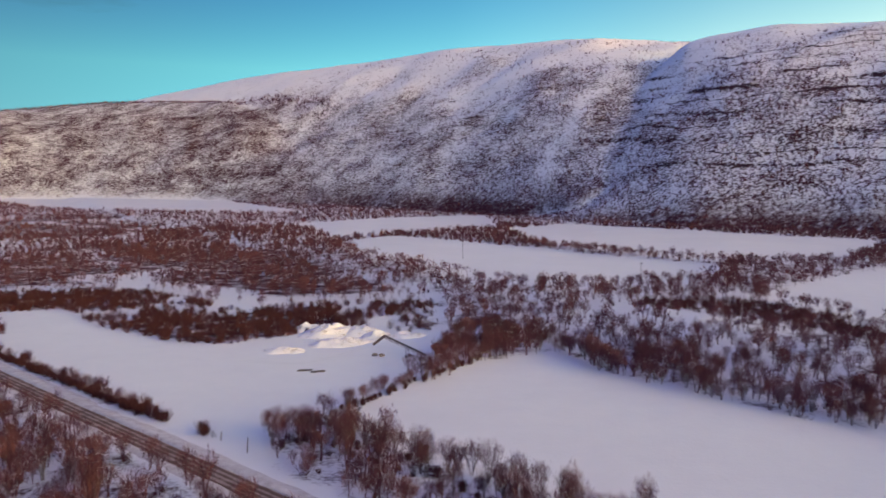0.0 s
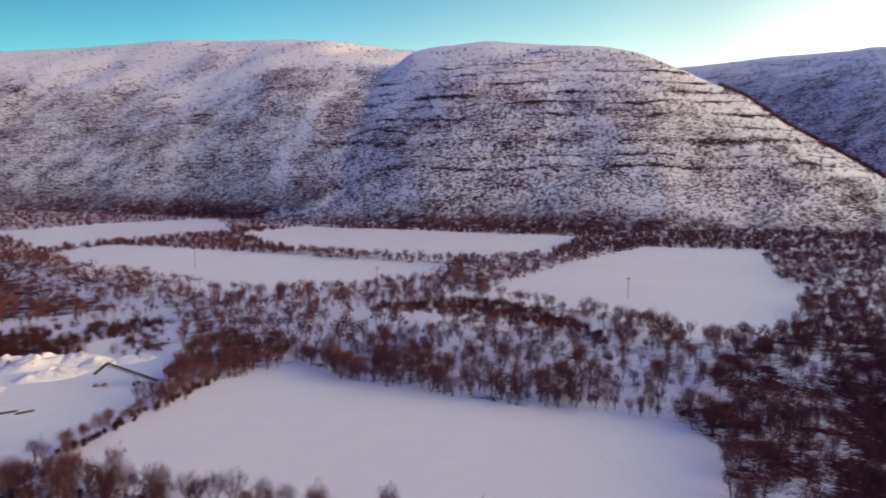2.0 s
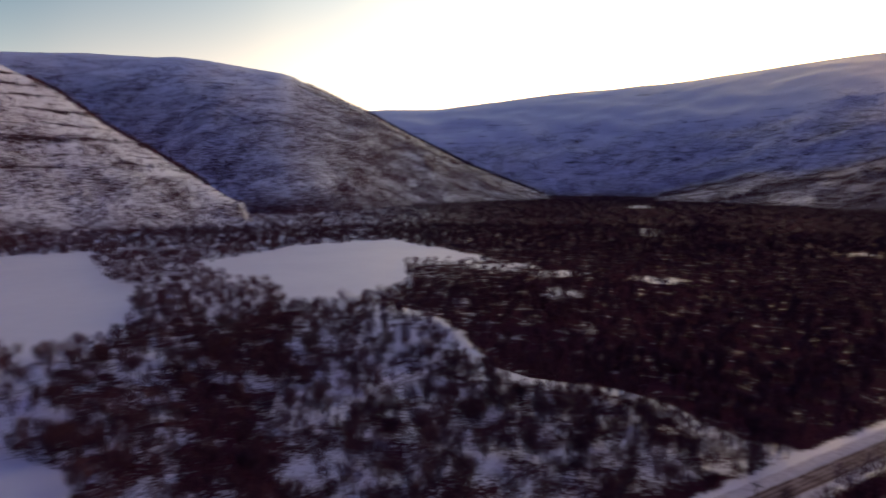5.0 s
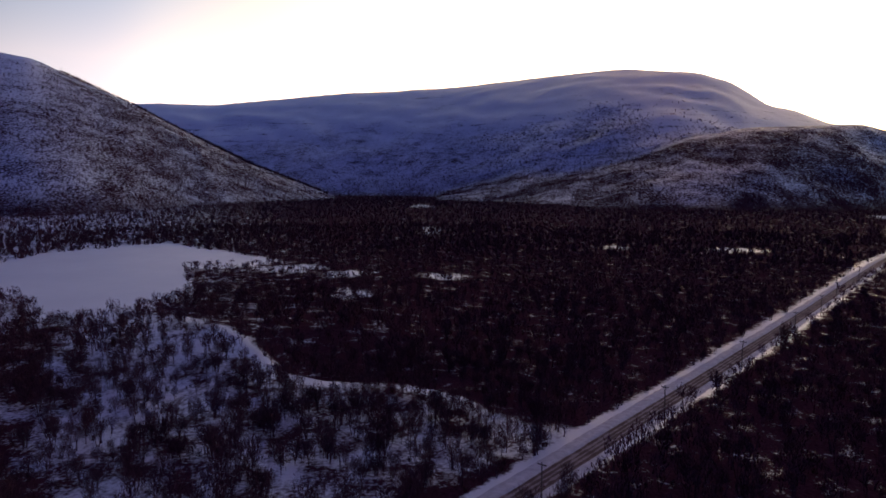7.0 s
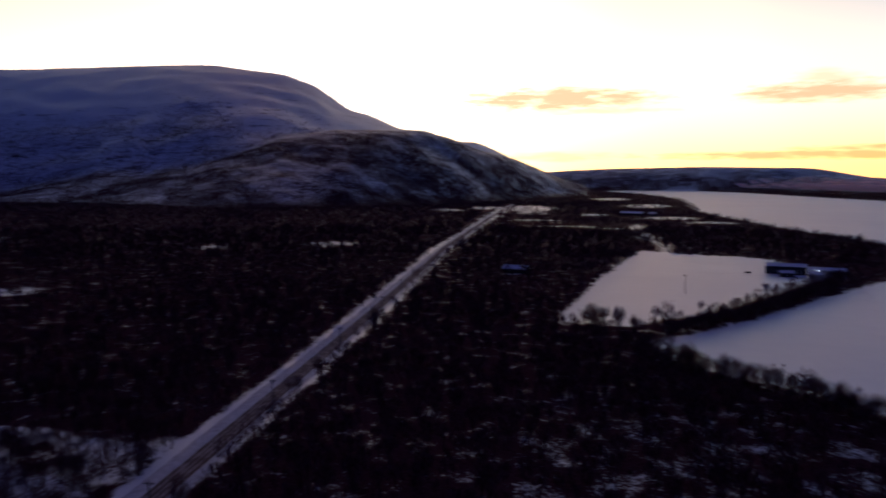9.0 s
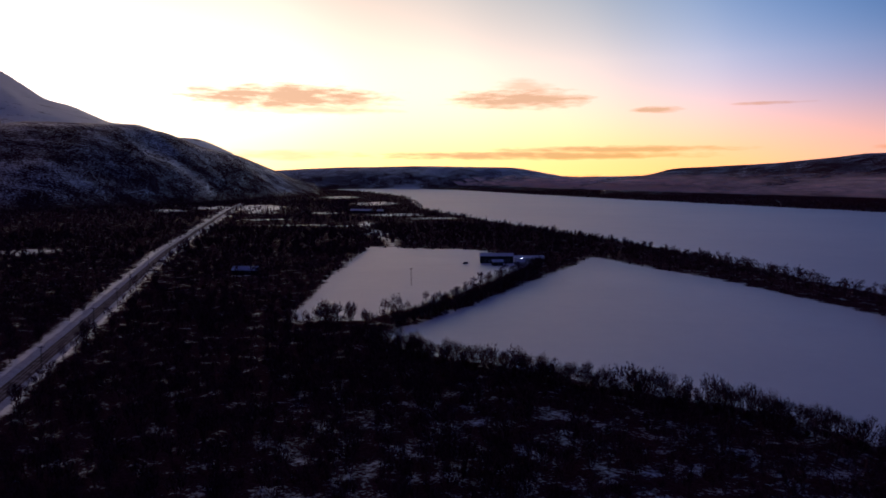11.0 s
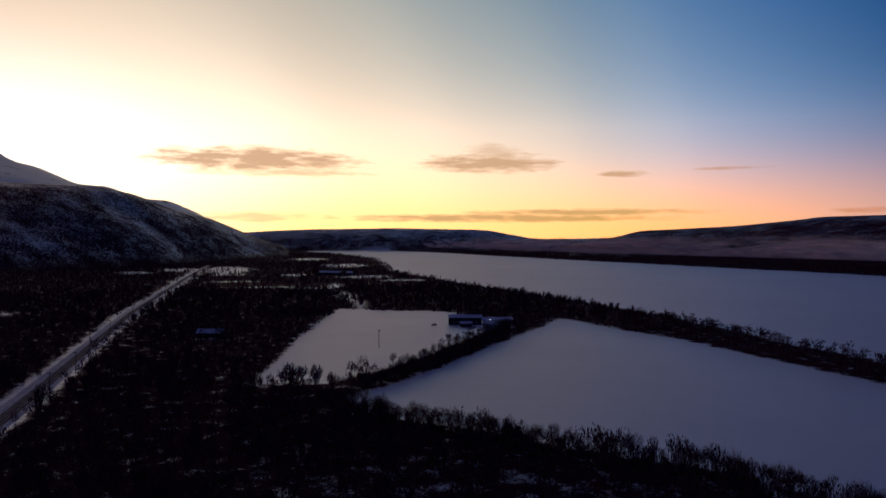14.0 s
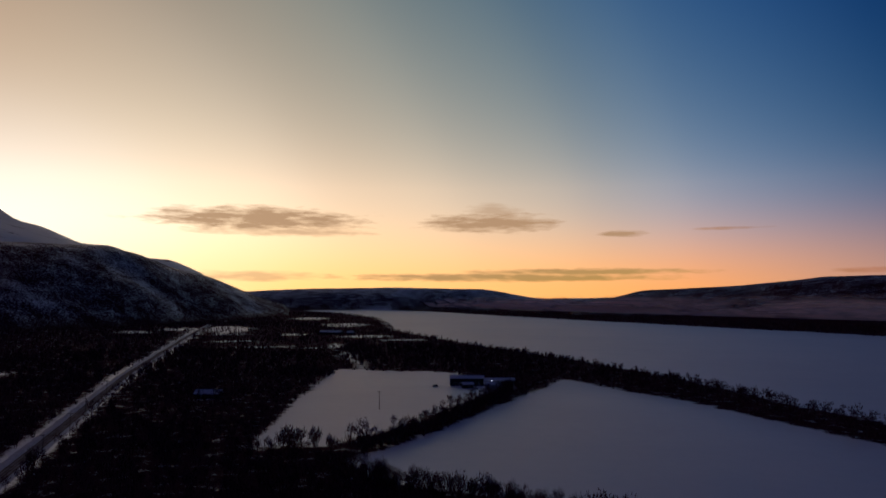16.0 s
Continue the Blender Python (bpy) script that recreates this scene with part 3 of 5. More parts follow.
def cover(x, y):
    """How thickly scrub and trees stand, 0 to 1, and how much bare rock shows."""
    z, past, lake_d, up = land(x, y)
    r = np.hypot(x, y)
    bearing = np.degrees(np.arctan2(x, y))
    grain = fbm(x / 38, y / 38, 4, 41)
    broad = fbm(x / 150, y / 150, 3, 43)
    c = np.full(np.shape(x), 0.95)
    # broken birch ground on the bank, and bands of brush behind the left field
    frayed = fbm(x / 13, y / 13, 3, 47)
    jx, jy = x + (frayed - 0.5) * 26, y + (fbm(x / 15, y / 15, 3, 49) - 0.5) * 26
    broken = inside(jx, jy, BROKEN)
    clump = smooth01((fbm(x / 24, y / 24, 3, 45) - 0.40) * 6)
    bank = np.where(past < 22, 0.74 + 0.26 * clump, np.where(past < 64, 0.50 + 0.45 * clump, 0.58 + 0.4 * clump))
    bank = np.where(bearing > 46, 0.72 + 0.28 * clump + 0.1 * smooth01((bearing - 62) / 14), bank)
    c = np.where(broken, bank, c)
    c = np.where(inside(jx, jy, THICK), 0.78 + 0.2 * clump, c)
    c = np.where(inside(jx, jy, BROW), 0.55 + 0.4 * clump, c)
    d2, _ = to_line(x, y, FIELDS["left_field"][:9])
    wet = (x < 30) & (y > 240) & (r < 1500) & (past < 25) & (bearing > -60)
    bands = np.where(d2 < 60, 0.95, np.where(d2 < 95, 0.45, np.where(broad > 0.38, 0.97, 0.66)))
    c = np.where(wet, bands * smooth01((grain - 0.22) * 5), c)
    # each hill: scrub at the foot and at the crest, how it thins upwards, rock ledges below and above
    k = hill_height(x, y)[2]
    foot, crest, line, low_rock, high_rock = (np.array([SLOPES[q][j] for q in HILLS])[k] for j in range(5))
    t = smooth01((up - line + (broad - 0.5) * 0.5) / 0.22 + 0.5)
    patchy = 0.58 + 0.42 * smooth01((grain - 0.30) * 4 + 0.2)
    c = np.where(up > 0, (foot + (crest - foot) * t) * patchy, c)
    c = np.where((up > 0) & (k == 5), c * (0.5 + 0.5 * smooth01((broad - 0.36) * 7)), c)
    c = np.where((lake_d > 0) & (up <= 0), 0, c)
    open_ground = np.zeros(np.shape(x), bool)
    for poly in FIELDS.values():
        open_ground |= inside(x + (grain - 0.5) * 7, y + (broad - 0.5) * 10, poly) & (up < 0.03)
    for cx, cy, out, wide, much in CLEARINGS:
        q = math.hypot(cx, cy)
        u, v = (x * cx + y * cy) / q - q, (x * cy - y * cx) / q
        c = c * (1 - 0.72 * much * smooth01((0.2 + 1.8 * frayed - (u / out) ** 2 - (v / wide) ** 2) * 1.2))
    c = np.where(to_line(x, y, DRIVE)[0] < 3.2, np.minimum(c, 0.4), c)
    d, side = to_line(x, y, ROAD)
    verge = np.where(side > 0, 7.0, 4.4) + 2.5 * grain
    open_ground |= (d < verge) & (up < 0.3) & (np.hypot(x, y) < 1700)
    dc, sc = to_line(x, y, CREST)
    c = np.where((dc < 2.6 + 3 * (frayed - 0.5)) & broken, 0.12, c)
    c = np.where(open_ground, 0, c)
    # a close belt of wood along the mountains' foot
    c = np.where((up > 0) & (up < 0.03 + 0.05 * (grain - 0.5)), np.maximum(c, 0.97), c)
    c = np.where((d < 24) & (side > 0) & (x < -38) & (y > 100), 0, c)
    c = np.where((x > -34) & (x < 14) & (y > 176) & (y < 247) & (c > 0), 0.3, c)
    c = np.where(to_line(x, y, ROADSIDE)[0] < 4.4, 0.95, c)
    crag = smooth01(up * 6) * smooth01((1.03 - up) * 3.5) * (low_rock + (high_rock - low_rock) * t) * (0.78 + 0.44 * fbm(x / 300, y / 300, 3, 61))
    c = np.where((k == 3) & (bearing > 61) & (up > 0.05), np.maximum(c, 0.95 * patchy), c)
    # a winding snow gully runs down the north face
    bend = (fbm(up * 7, up * 0 + 3.0, 3, 83) - 0.5) * 3.0
    slip = smooth01((0.35 + 1.1 * frayed - np.abs(bearing - 7.8 - 9.5 * up - bend)) * 1.5) * (k == 1) * smooth01((up - 0.04) * 8)
    c, crag = c * (1 - 0.75 * slip), crag * (1 - 0.5 * slip)
    return np.clip(c, 0, 1), crag, z, up, past, d


def brushy(x, y):
    """Where only willow brush grows: the roadside hedge, the strip behind the left field, the brow of the bank."""
    d, _ = to_line(x, y, ROADSIDE)
    d2, _ = to_line(x, y, FIELDS["left_field"][:9])
    strip = (d2 < 60) & (x < -5) & (y > 240)
    return (d < 9) | strip | inside(x, y, BROW)


BEARINGS = np.concatenate([np.arange(-46, 192, 0.42), np.arange(192, 314, 3.0)])
RADII = 70 * (4960 / 70) ** (np.arange(380) / 379)


def build_ground():
    b, rr = np.meshgrid(np.radians(BEARINGS), RADII)
    x, y = (rr * np.sin(b)).ravel(), (rr * np.cos(b)).ravel()
    c, crag, z, up, past, d = cover(x, y)
    bearing, r = np.degrees(np.arctan2(x, y)), np.hypot(x, y)
    z = z - 0.25 * smooth01((4.2 - d) / 1.0) * (up < 0.05)
    z = z + (fbm(x / 9, y / 9, 3, 51) - 0.5) * 0.9 * smooth01(c * 2)
    nb, nr = len(BEARINGS), len(RADII)
    i, j = np.meshgrid(np.arange(nb), np.arange(nr - 1))
    k = (i + 1) % nb
    faces = np.stack([j * nb + i, (j + 1) * nb + i, (j + 1) * nb + k, j * nb + k], -1).reshape(-1, 4)[:, ::-1]
    verts = np.stack([x, y, z], -1)
    me = array_mesh("ground", verts, faces, True)
    # down the valley dark heath stands in for shade under the close woods; elsewhere snow shows between the stems
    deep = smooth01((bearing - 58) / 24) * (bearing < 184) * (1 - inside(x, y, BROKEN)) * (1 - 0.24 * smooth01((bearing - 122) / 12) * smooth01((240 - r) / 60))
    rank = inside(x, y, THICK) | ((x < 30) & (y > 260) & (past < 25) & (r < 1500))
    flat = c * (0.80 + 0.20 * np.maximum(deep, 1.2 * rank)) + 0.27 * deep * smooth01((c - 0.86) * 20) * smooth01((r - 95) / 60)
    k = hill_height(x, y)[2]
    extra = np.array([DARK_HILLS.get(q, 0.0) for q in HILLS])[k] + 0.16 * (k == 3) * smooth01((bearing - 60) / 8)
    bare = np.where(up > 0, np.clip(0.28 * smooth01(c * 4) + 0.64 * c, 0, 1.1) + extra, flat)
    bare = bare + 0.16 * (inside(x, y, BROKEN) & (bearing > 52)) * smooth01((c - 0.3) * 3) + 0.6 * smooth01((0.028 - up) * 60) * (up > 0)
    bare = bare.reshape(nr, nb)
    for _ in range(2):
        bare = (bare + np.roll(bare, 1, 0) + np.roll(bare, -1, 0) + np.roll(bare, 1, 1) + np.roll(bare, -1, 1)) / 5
    beds = np.array([BEDS.get(q, 0.0) for q in HILLS])[k] * smooth01((up - 0.06) * 12) * smooth01((1.02 - up) * 9)
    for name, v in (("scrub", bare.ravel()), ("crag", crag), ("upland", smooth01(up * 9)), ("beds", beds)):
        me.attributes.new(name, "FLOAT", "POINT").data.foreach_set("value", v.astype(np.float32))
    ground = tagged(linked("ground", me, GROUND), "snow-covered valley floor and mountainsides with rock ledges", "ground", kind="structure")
    # level snow under the flight, inside the sheet's inner rim
    bm = bmesh.new()
    rim = [bm.verts.new(verts[q]) for q in range(nb)]
    mid = bm.verts.new((0, 0, 0))
    for q in range(nb):
        bm.faces.new((mid, rim[(q + 1) % nb], rim[q]))
    part("ground_middle", bm, GROUND, ground)
    return ground


ground = build_ground()
bm = bmesh.new()
bm.faces.new([bm.verts.new((x, y, -2.0)) for x, y in LAKE])
bmesh.ops.triangulate(bm, faces=bm.faces[:])
tagged(part("water", bm, ICE), "frozen lake under smooth drifted snow", "lake", kind="structure")

# ---- bare birches and willow scrub ----
def blades(rng, roots, ways, lengths, widths):
    """Thin tapering twigs: one triangle each."""
    ways = ways / np.linalg.norm(ways, axis=1)[:, None]
    across = np.cross(ways, rng.normal(size=ways.shape))
    across /= np.linalg.norm(across, axis=1)[:, None] + 1e-9
    half = across * widths[:, None] * 0.5
    v = np.stack([roots - half, roots + half, roots + ways * lengths[:, None]], 1)
    return v.reshape(-1, 3)


def tube(points, radii, sides=4):
    """A tapered stem through the points, as triangles of their own corners."""
    p, r = np.asarray(points, float), np.asarray(radii, float)
    rings = []
    for k in range(len(p)):
        way = p[min(k + 1, len(p) - 1)] - p[max(k - 1, 0)]
        way = way / (np.linalg.norm(way) + 1e-9)
        a = np.cross(way, (1.0, 0.13, 0.0))
        a /= np.linalg.norm(a)
        b = np.cross(way, a)
        t = np.arange(sides) * 2 * np.pi / sides
        rings.append(p[k] + r[k] * (np.cos(t)[:, None] * a + np.sin(t)[:, None] * b))
    out = []
    for lo, hi in zip(rings, rings[1:]):
        for q in range(sides):
            w = (q + 1) % sides
            out += [lo[q], lo[w], hi[w], lo[q], hi[w], hi[q]]
    return np.array(out)


def crown_lumps(rng, ways):
    """An uneven outline: how far the crown reaches in each direction."""
    out = np.ones(len(ways))
    for k in range(5):
        axis = rng.normal(size=3)
        out += 0.10 * np.cos(rng.uniform(2, 5) * (ways @ axis) + rng.uniform(0, 6.28))
    return out


def tree_shape(rng, h, stems, limbs, twigs, wide, thick, sides=4, twig=0.075, bends=(0, 0.3, 0.6, 0.85, 1)):
    """Wood and twigs of a bare tree h high with a domed, see-through crown: triangle corners of both."""
    wood, tw = [], []
    lines = []
    for s in range(stems):
        az = 2 * np.pi * (s + rng.uniform(0, 0.7)) / stems
        lean = np.array([np.cos(az), np.sin(az)]) * (0.05 if stems == 1 else rng.uniform(0.45, 0.8) * wide)
        top = h * rng.uniform(0.78, 0.92)
        base = np.append(rng.normal(size=2) * (0.0 if stems == 1 else 0.25), -0.3)
        pts = [base + np.array([lean[0] * top * u ** 1.3, lean[1] * top * u ** 1.3, (top + 0.3) * u]) + np.append(rng.normal(size=2) * 0.14 * (0 < u < 1), 0) for u in bends]
        wood.append(tube(pts, np.interp(bends, (0, 0.3, 0.6, 0.85, 1), (1, 0.8, 0.55, 0.28, 0.06)) * thick, sides))
        lines.append(np.array(pts))
    # twig ends fill a dome; each twig grows out and up from the tree's middle
    n = twigs
    ways = rng.normal(size=(n, 3))
    ways[:, 2] = np.where(ways[:, 2] < -0.5, -ways[:, 2], ways[:, 2])
    ways /= np.linalg.norm(ways, axis=1)[:, None]
    reach = rng.uniform(0.10, 1.0, n) ** 0.42 * crown_lumps(rng, ways)
    mid = np.array([0, 0, 0.60 * h])
    tips = mid + ways * reach[:, None] * np.array([wide * h, wide * h, 0.39 * h]) * np.stack([0.78 + 0.26 * ways[:, 2]] * 2 + [np.ones(n)], 1)
    heart = np.stack([tips[:, 0] * 0.35, tips[:, 1] * 0.35, np.minimum(tips[:, 2] - 0.35 * h, 0.2 * h)], 1)
    grow = tips - heart
    grow /= np.linalg.norm(grow, axis=1)[:, None]
    grow += rng.normal(size=(n, 3)) * 0.22
    grow /= np.linalg.norm(grow, axis=1)[:, None]
    ln = h * rng.uniform(0.09, 0.22, n)
    tw.append(blades(rng, tips - grow * ln[:, None], grow, ln, rng.uniform(0.55, 1.1, n) * twig))
    for k in range(limbs):
        line = lines[rng.integers(0, stems)]
        end = tips[rng.integers(0, n)]
        end = mid * 0.25 + end * 0.75
        u = rng.uniform(0.2, 0.75) * min(1.0, max(0.25, end[2] / h))
        at = np.array([np.interp(u, bends, line[:, q]) for q in range(3)])
        bow = (at + end) / 2 + np.array([0, 0, -0.04 * h])
        if sides > 3:
            wood.append(tube([at, bow, end], np.array([0.42, 0.26, 0.07]) * thick, 3))
        else:
            tw.append(blades(rng, at[None], (end - at)[None], np.array([np.linalg.norm(end - at)]), np.array([thick * 1.1])))
    return np.concatenate(wood), np.concatenate(tw)


def shrub_shape(rng, h, stems, twigs, width=0.06, open_out=0.40):
    """A willow bush: many thin stems from one root, rounded at the top."""
    az, tilt = rng.uniform(0, 2 * np.pi, stems), np.minimum(np.abs(rng.normal(size=stems)) * open_out, 1.2)
    ways = np.stack([np.cos(az) * np.sin(tilt), np.sin(az) * np.sin(tilt), np.cos(tilt)], 1)
    ln = h * rng.uniform(0.72, 1.0, stems) * np.cos(tilt) ** 0.6
    roots = np.stack([rng.normal(size=stems) * 0.12 * h, rng.normal(size=stems) * 0.12 * h, np.full(stems, -0.2)], 1)
    out = [blades(rng, roots, ways, ln, np.full(stems, width * 1.2))]
    for k in range(twigs):
        f = rng.uniform(0.25, 0.8, stems)
        r2 = roots + ways * (ln * f)[:, None]
        out.append(blades(rng, r2, ways + rng.normal(size=ways.shape) * 0.33, (ln * (1.0 - f)) * rng.uniform(0.7, 1.15, stems), rng.uniform(0.6, 1.1, stems) * width))
    return np.concatenate(out)


def soup(name, corners):
    return array_mesh(name, corners, np.arange(len(corners)).reshape(-1, 3))


rng = np.random.default_rng(7)
BENT, PLAIN, RIGID = (0, 0.3, 0.6, 0.85, 1), (0, 0.5, 1), (0, 1)
BIRCHES = [tree_shape(rng, 9.0, st, lb, tw, wd, 0.105, 4, 0.062, BENT) for st, lb, tw, wd in ((2, 18, 680, 0.36), (3, 17, 700, 0.38), (4, 16, 680, 0.40), (1, 22, 620, 0.32), (5, 15, 700, 0.42))]
WILLOWS = [shrub_shape(rng, 4.0, 80, 8, 0.065), shrub_shape(rng, 3.2, 74, 8, 0.065), shrub_shape(rng, 4.6, 70, 8, 0.065)]
FINE_TREES = [np.concatenate(tree_shape(rng, 7.6, st, lb, tw, wd, 0.12, 3, 0.125, PLAIN)) for st, lb, tw, wd in ((1, 10, 260, 0.34), (2, 9, 255, 0.38), (3, 8, 260, 0.40), (1, 11, 245, 0.32), (4, 7, 265, 0.42), (2, 9, 250, 0.36))]
NEAR_TREES = [np.concatenate(tree_shape(rng, 7.8, st, lb, tw, wd, 0.12, 3, 0.31, RIGID)) for st, lb, tw, wd in ((1, 6, 82, 0.34), (2, 5, 80, 0.38), (3, 4, 84, 0.40), (1, 7, 76, 0.32), (4, 3, 84, 0.42), (2, 5, 78, 0.36))]
NEAR_SHRUBS = [shrub_shape(rng, 3.3, 26, 3, 0.10), shrub_shape(rng, 2.7, 26, 3, 0.10), shrub_shape(rng, 3.7, 25, 3, 0.10)]
MID_TREES = [np.concatenate(tree_shape(rng, 7.8, 1, lb, tw, wd, 0.13, 3, 0.60, RIGID)) for lb, tw, wd in ((2, 27, 0.36), (2, 26, 0.40), (2, 24, 0.32), (2, 27, 0.42))]
LOW_TREES = [shrub_shape(rng, 7.2, 6, 2, 0.75, 0.32) for k in range(8)]
MID_SHRUBS = [shrub_shape(rng, 3.3, 8, 0, 0.42) for k in range(4)]
FAR_TREES = [shrub_shape(rng, 6.2, 3, 1, 1.0, 0.26) for k in range(8)]


def strewn(shapes, x, y, z, size, rng):
    """Copies of the shapes at the places, turned and sized, as one array of corners."""
    pick = rng.integers(0, len(shapes), len(x))
    turn = rng.uniform(0, 2 * np.pi, len(x))
    out = []
    for k, s in enumerate(shapes):
        m = pick == k
        if not m.any():
            continue
        c, n = np.cos(turn[m])[:, None], np.sin(turn[m])[:, None]
        f = size[m][:, None]
        px = (s[:, 0] * c - s[:, 1] * n) * f + x[m][:, None]
        py = (s[:, 0] * n + s[:, 1] * c) * f + y[m][:, None]
        pz = s[:, 2] * f * rng.uniform(0.85, 1.15, (m.sum(), 1)) + z[m][:, None]
        out.append(np.stack([px, py, pz], -1).reshape(-1, 3).astype(np.float32))
    return np.concatenate(out)


def candidates(r0, r1, step, rng, b0=-37, b1=184):
    """Loosely even places in a ring of the plan, with about step metres between them."""
    n = int((r1 * r1 - r0 * r0) * radians(b1 - b0) / 2 / step ** 2)
    r = np.sqrt(rng.uniform(r0 * r0, r1 * r1, n))
    b = np.radians(rng.uniform(b0, b1, n))
    return r * np.sin(b), r * np.cos(b)


def wood(name, label, shapes, mat, r0, r1, step, power, size, low=0.0, keep=None):
    x, y = candidates(r0, r1, step, rng)
    c, crag, z, up, past, d = cover(x, y)
    m = (rng.uniform(size=len(x)) < c ** power) & (c > low) & (d > np.where(to_line(x, y, ROAD)[1] > 0, 8.6, 6.6))
    # the woods beside and behind the road stand over dark ground and need fewer stems
    m &= rng.uniform(size=len(x)) < np.where((np.degrees(np.arctan2(x, y)) > 74) & (np.hypot(x, y) > 265), 0.75, 1.0)
    if keep is not None:
        m &= keep(x, y, up)
    x, y, z = x[m], y[m], z[m]
    s = size * rng.uniform(0.55, 1.25, len(x)) * (0.75 + 0.5 * fbm(x / 45, y / 45, 2, 71))
    me = soup(name, strewn(shapes, x, y, z - 0.1, s, rng))
    return tagged(linked(name, me, mat), label, "woodland", kind="stuff")


def northern(x, y):
    """The woods round the lower field and its bank, where the birches stand finest."""
    return (np.degrees(np.arctan2(x, y)) < 102) & (np.hypot(x, y) < 265)


wood("birch_wood", "bare leafless birches standing close in snow", FINE_TREES, TWIG, 100, 265, 4.8, 1.0, 1.0, keep=lambda x, y, up: ~brushy(x, y) & northern(x, y))
wood("birch_grove", "bare birches in a dark leafless grove", NEAR_TREES, TWIG, 100, 420, 5.3, 1.0, 1.0, keep=lambda x, y, up: ~brushy(x, y) & ~northern(x, y))
wood("willow_scrub", "reddish-brown bare willow scrub in snow", NEAR_SHRUBS, WILLOW, 100, 400, 11.0, 1.6, 0.85, keep=lambda x, y, up: ~brushy(x, y))
wood("willow_thicket", "dense thicket of red-brown willow brush", NEAR_SHRUBS, WILLOW, 100, 480, 2.9, 1.0, 1.25, keep=lambda x, y, up: brushy(x, y))
wood("valley_birch_wood", "dark bare birch wood on the valley floor", MID_TREES, TWIG, 420, 640, 5.5, 1.0, 0.95, keep=lambda x, y, up: (up < 0.02) & ~brushy(x, y))
wood("distant_birch_wood", "far dark birch wood across the valley floor", LOW_TREES, TWIG, 640, 1000, 8.0, 1.0, 0.95, keep=lambda x, y, up: up < 0.02)
wood("distant_scrub", "brown bare scrub across the valley floor", MID_SHRUBS, WILLOW, 440, 1000, 9.6, 1.0, 1.1, keep=lambda x, y, up: up < 0.02)
wood("far_wood", "dark leafless woodland at the mountain's foot", FAR_TREES, TWIG, 1000, 2100, 10.5, 1.0, 1.1, keep=lambda x, y, up: up < 0.02)
wood("farthest_wood", "dark leafless woodland along the far shores", FAR_TREES, TWIG, 2100, 3600, 18.0, 1.0, 1.2, keep=lambda x, y, up: up < 0.02)
wood("hillside_birches", "low birches scattered up snowy mountainsides", FAR_TREES, TWIG, 900, 1550, 6.2, 1.0, 0.95, keep=lambda x, y, up: (up >= 0.02) & (up < 0.85))
wood("high_birches", "sparse low birches high on far mountainsides", FAR_TREES, TWIG, 1550, 2700, 9.6, 1.0, 1.0, keep=lambda x, y, up: (up >= 0.02) & (up < 0.78))


def ridge_trees(hill, b0, b1, n, label):
    """The dark line of trees down a hill's end."""
    b = rng.uniform(b0, b1, n)
    rows = HILLS[hill]
    r = np.interp(b, [q[0] for q in rows], [q[3] for q in rows]) + rng.normal(size=n) * 30 - 18
    x, y = r * np.sin(np.radians(b)), r * np.cos(np.radians(b))
    z = land(x, y)[0]
    me = soup("ridge_birches", strewn(FAR_TREES, x, y, z - 0.2, rng.uniform(0.9, 1.9, n), rng))
    tagged(linked("ridge_birches", me, TWIG), label, "woodland", kind="stuff")


ridge_trees("bluff", 42.5, 54.5, 900, "dark line of birches down the bluff's ridge")
ridge_trees("east", 62.0, 81.0, 1300, "dark fringe of birches down the eastern ridge")
ridge_trees("west", -36.0, -9.0, 1500, "dark birches along the western hill's crest")


# ---- single trees and bushes along the field edges ----
def birch(name, wood_mesh, twig_mesh):
    tree = new(name)
    for piece, me in (("trunk", wood_mesh), ("crown", twig_mesh)):
        ob = new(piece, me)
        ob.parent = tree
    return tree


BIRCH_MESHES = []
for w, tw in BIRCHES:
    a, b = soup("trunk", w), soup("crown", tw)
    a.materials.append(BARK)
    b.materials.append(TWIG)
    BIRCH_MESHES.append((a, b))
RED_MESHES = []
for trunk_mesh, crown_mesh in BIRCH_MESHES:
    red_crown = crown_mesh.copy()
    red_crown.materials[0] = WILLOW
    RED_MESHES.append((trunk_mesh, red_crown))
WILLOW_MESHES = []
for w in WILLOWS:
    a = soup("willow_bush", w)
    a.materials.append(WILLOW)
    WILLOW_MESHES.append(a)


def height_at(x, y):
    return float(land(np.array([float(x)]), np.array([float(y)]))[0][0])


def along(line, step, spread):
    """Places along a line, loosely spaced."""
    line = [Vector(p) for p in line]
    out, carry = [], 0.0
    for a, b in zip(line, line[1:]):
        n = (b - a).length
        while carry < n:
            side = Vector((-(b - a).y, (b - a).x)).normalized()
            q = a + (b - a) * (carry / n) + side * random.uniform(-spread, spread)
            out.append((q.x, q.y))
            carry += step * random.uniform(0.6, 1.4)
        carry -= n
    return out


def plant_row(line, step, spread, size, label, group, bush=False, red=False):
    for x, y in along(line, step, spread):
        s = size * random.uniform(0.7, 1.15)
        if bush:
            ob = new("willow_bush", random.choice(WILLOW_MESHES))
            tagged(ob, label, "bush", group)
        else:
            ob = tagged(birch("birch_tree", *random.choice(RED_MESHES if red else BIRCH_MESHES)), label, "tree", group)
        ob.matrix_basis = Matrix.LocRotScale((x, y, height_at(x, y) - 0.1), Euler((random.gauss(0, 0.03), random.gauss(0, 0.03), random.uniform(0, 6.28))), (s, s, s * random.uniform(0.9, 1.1)))


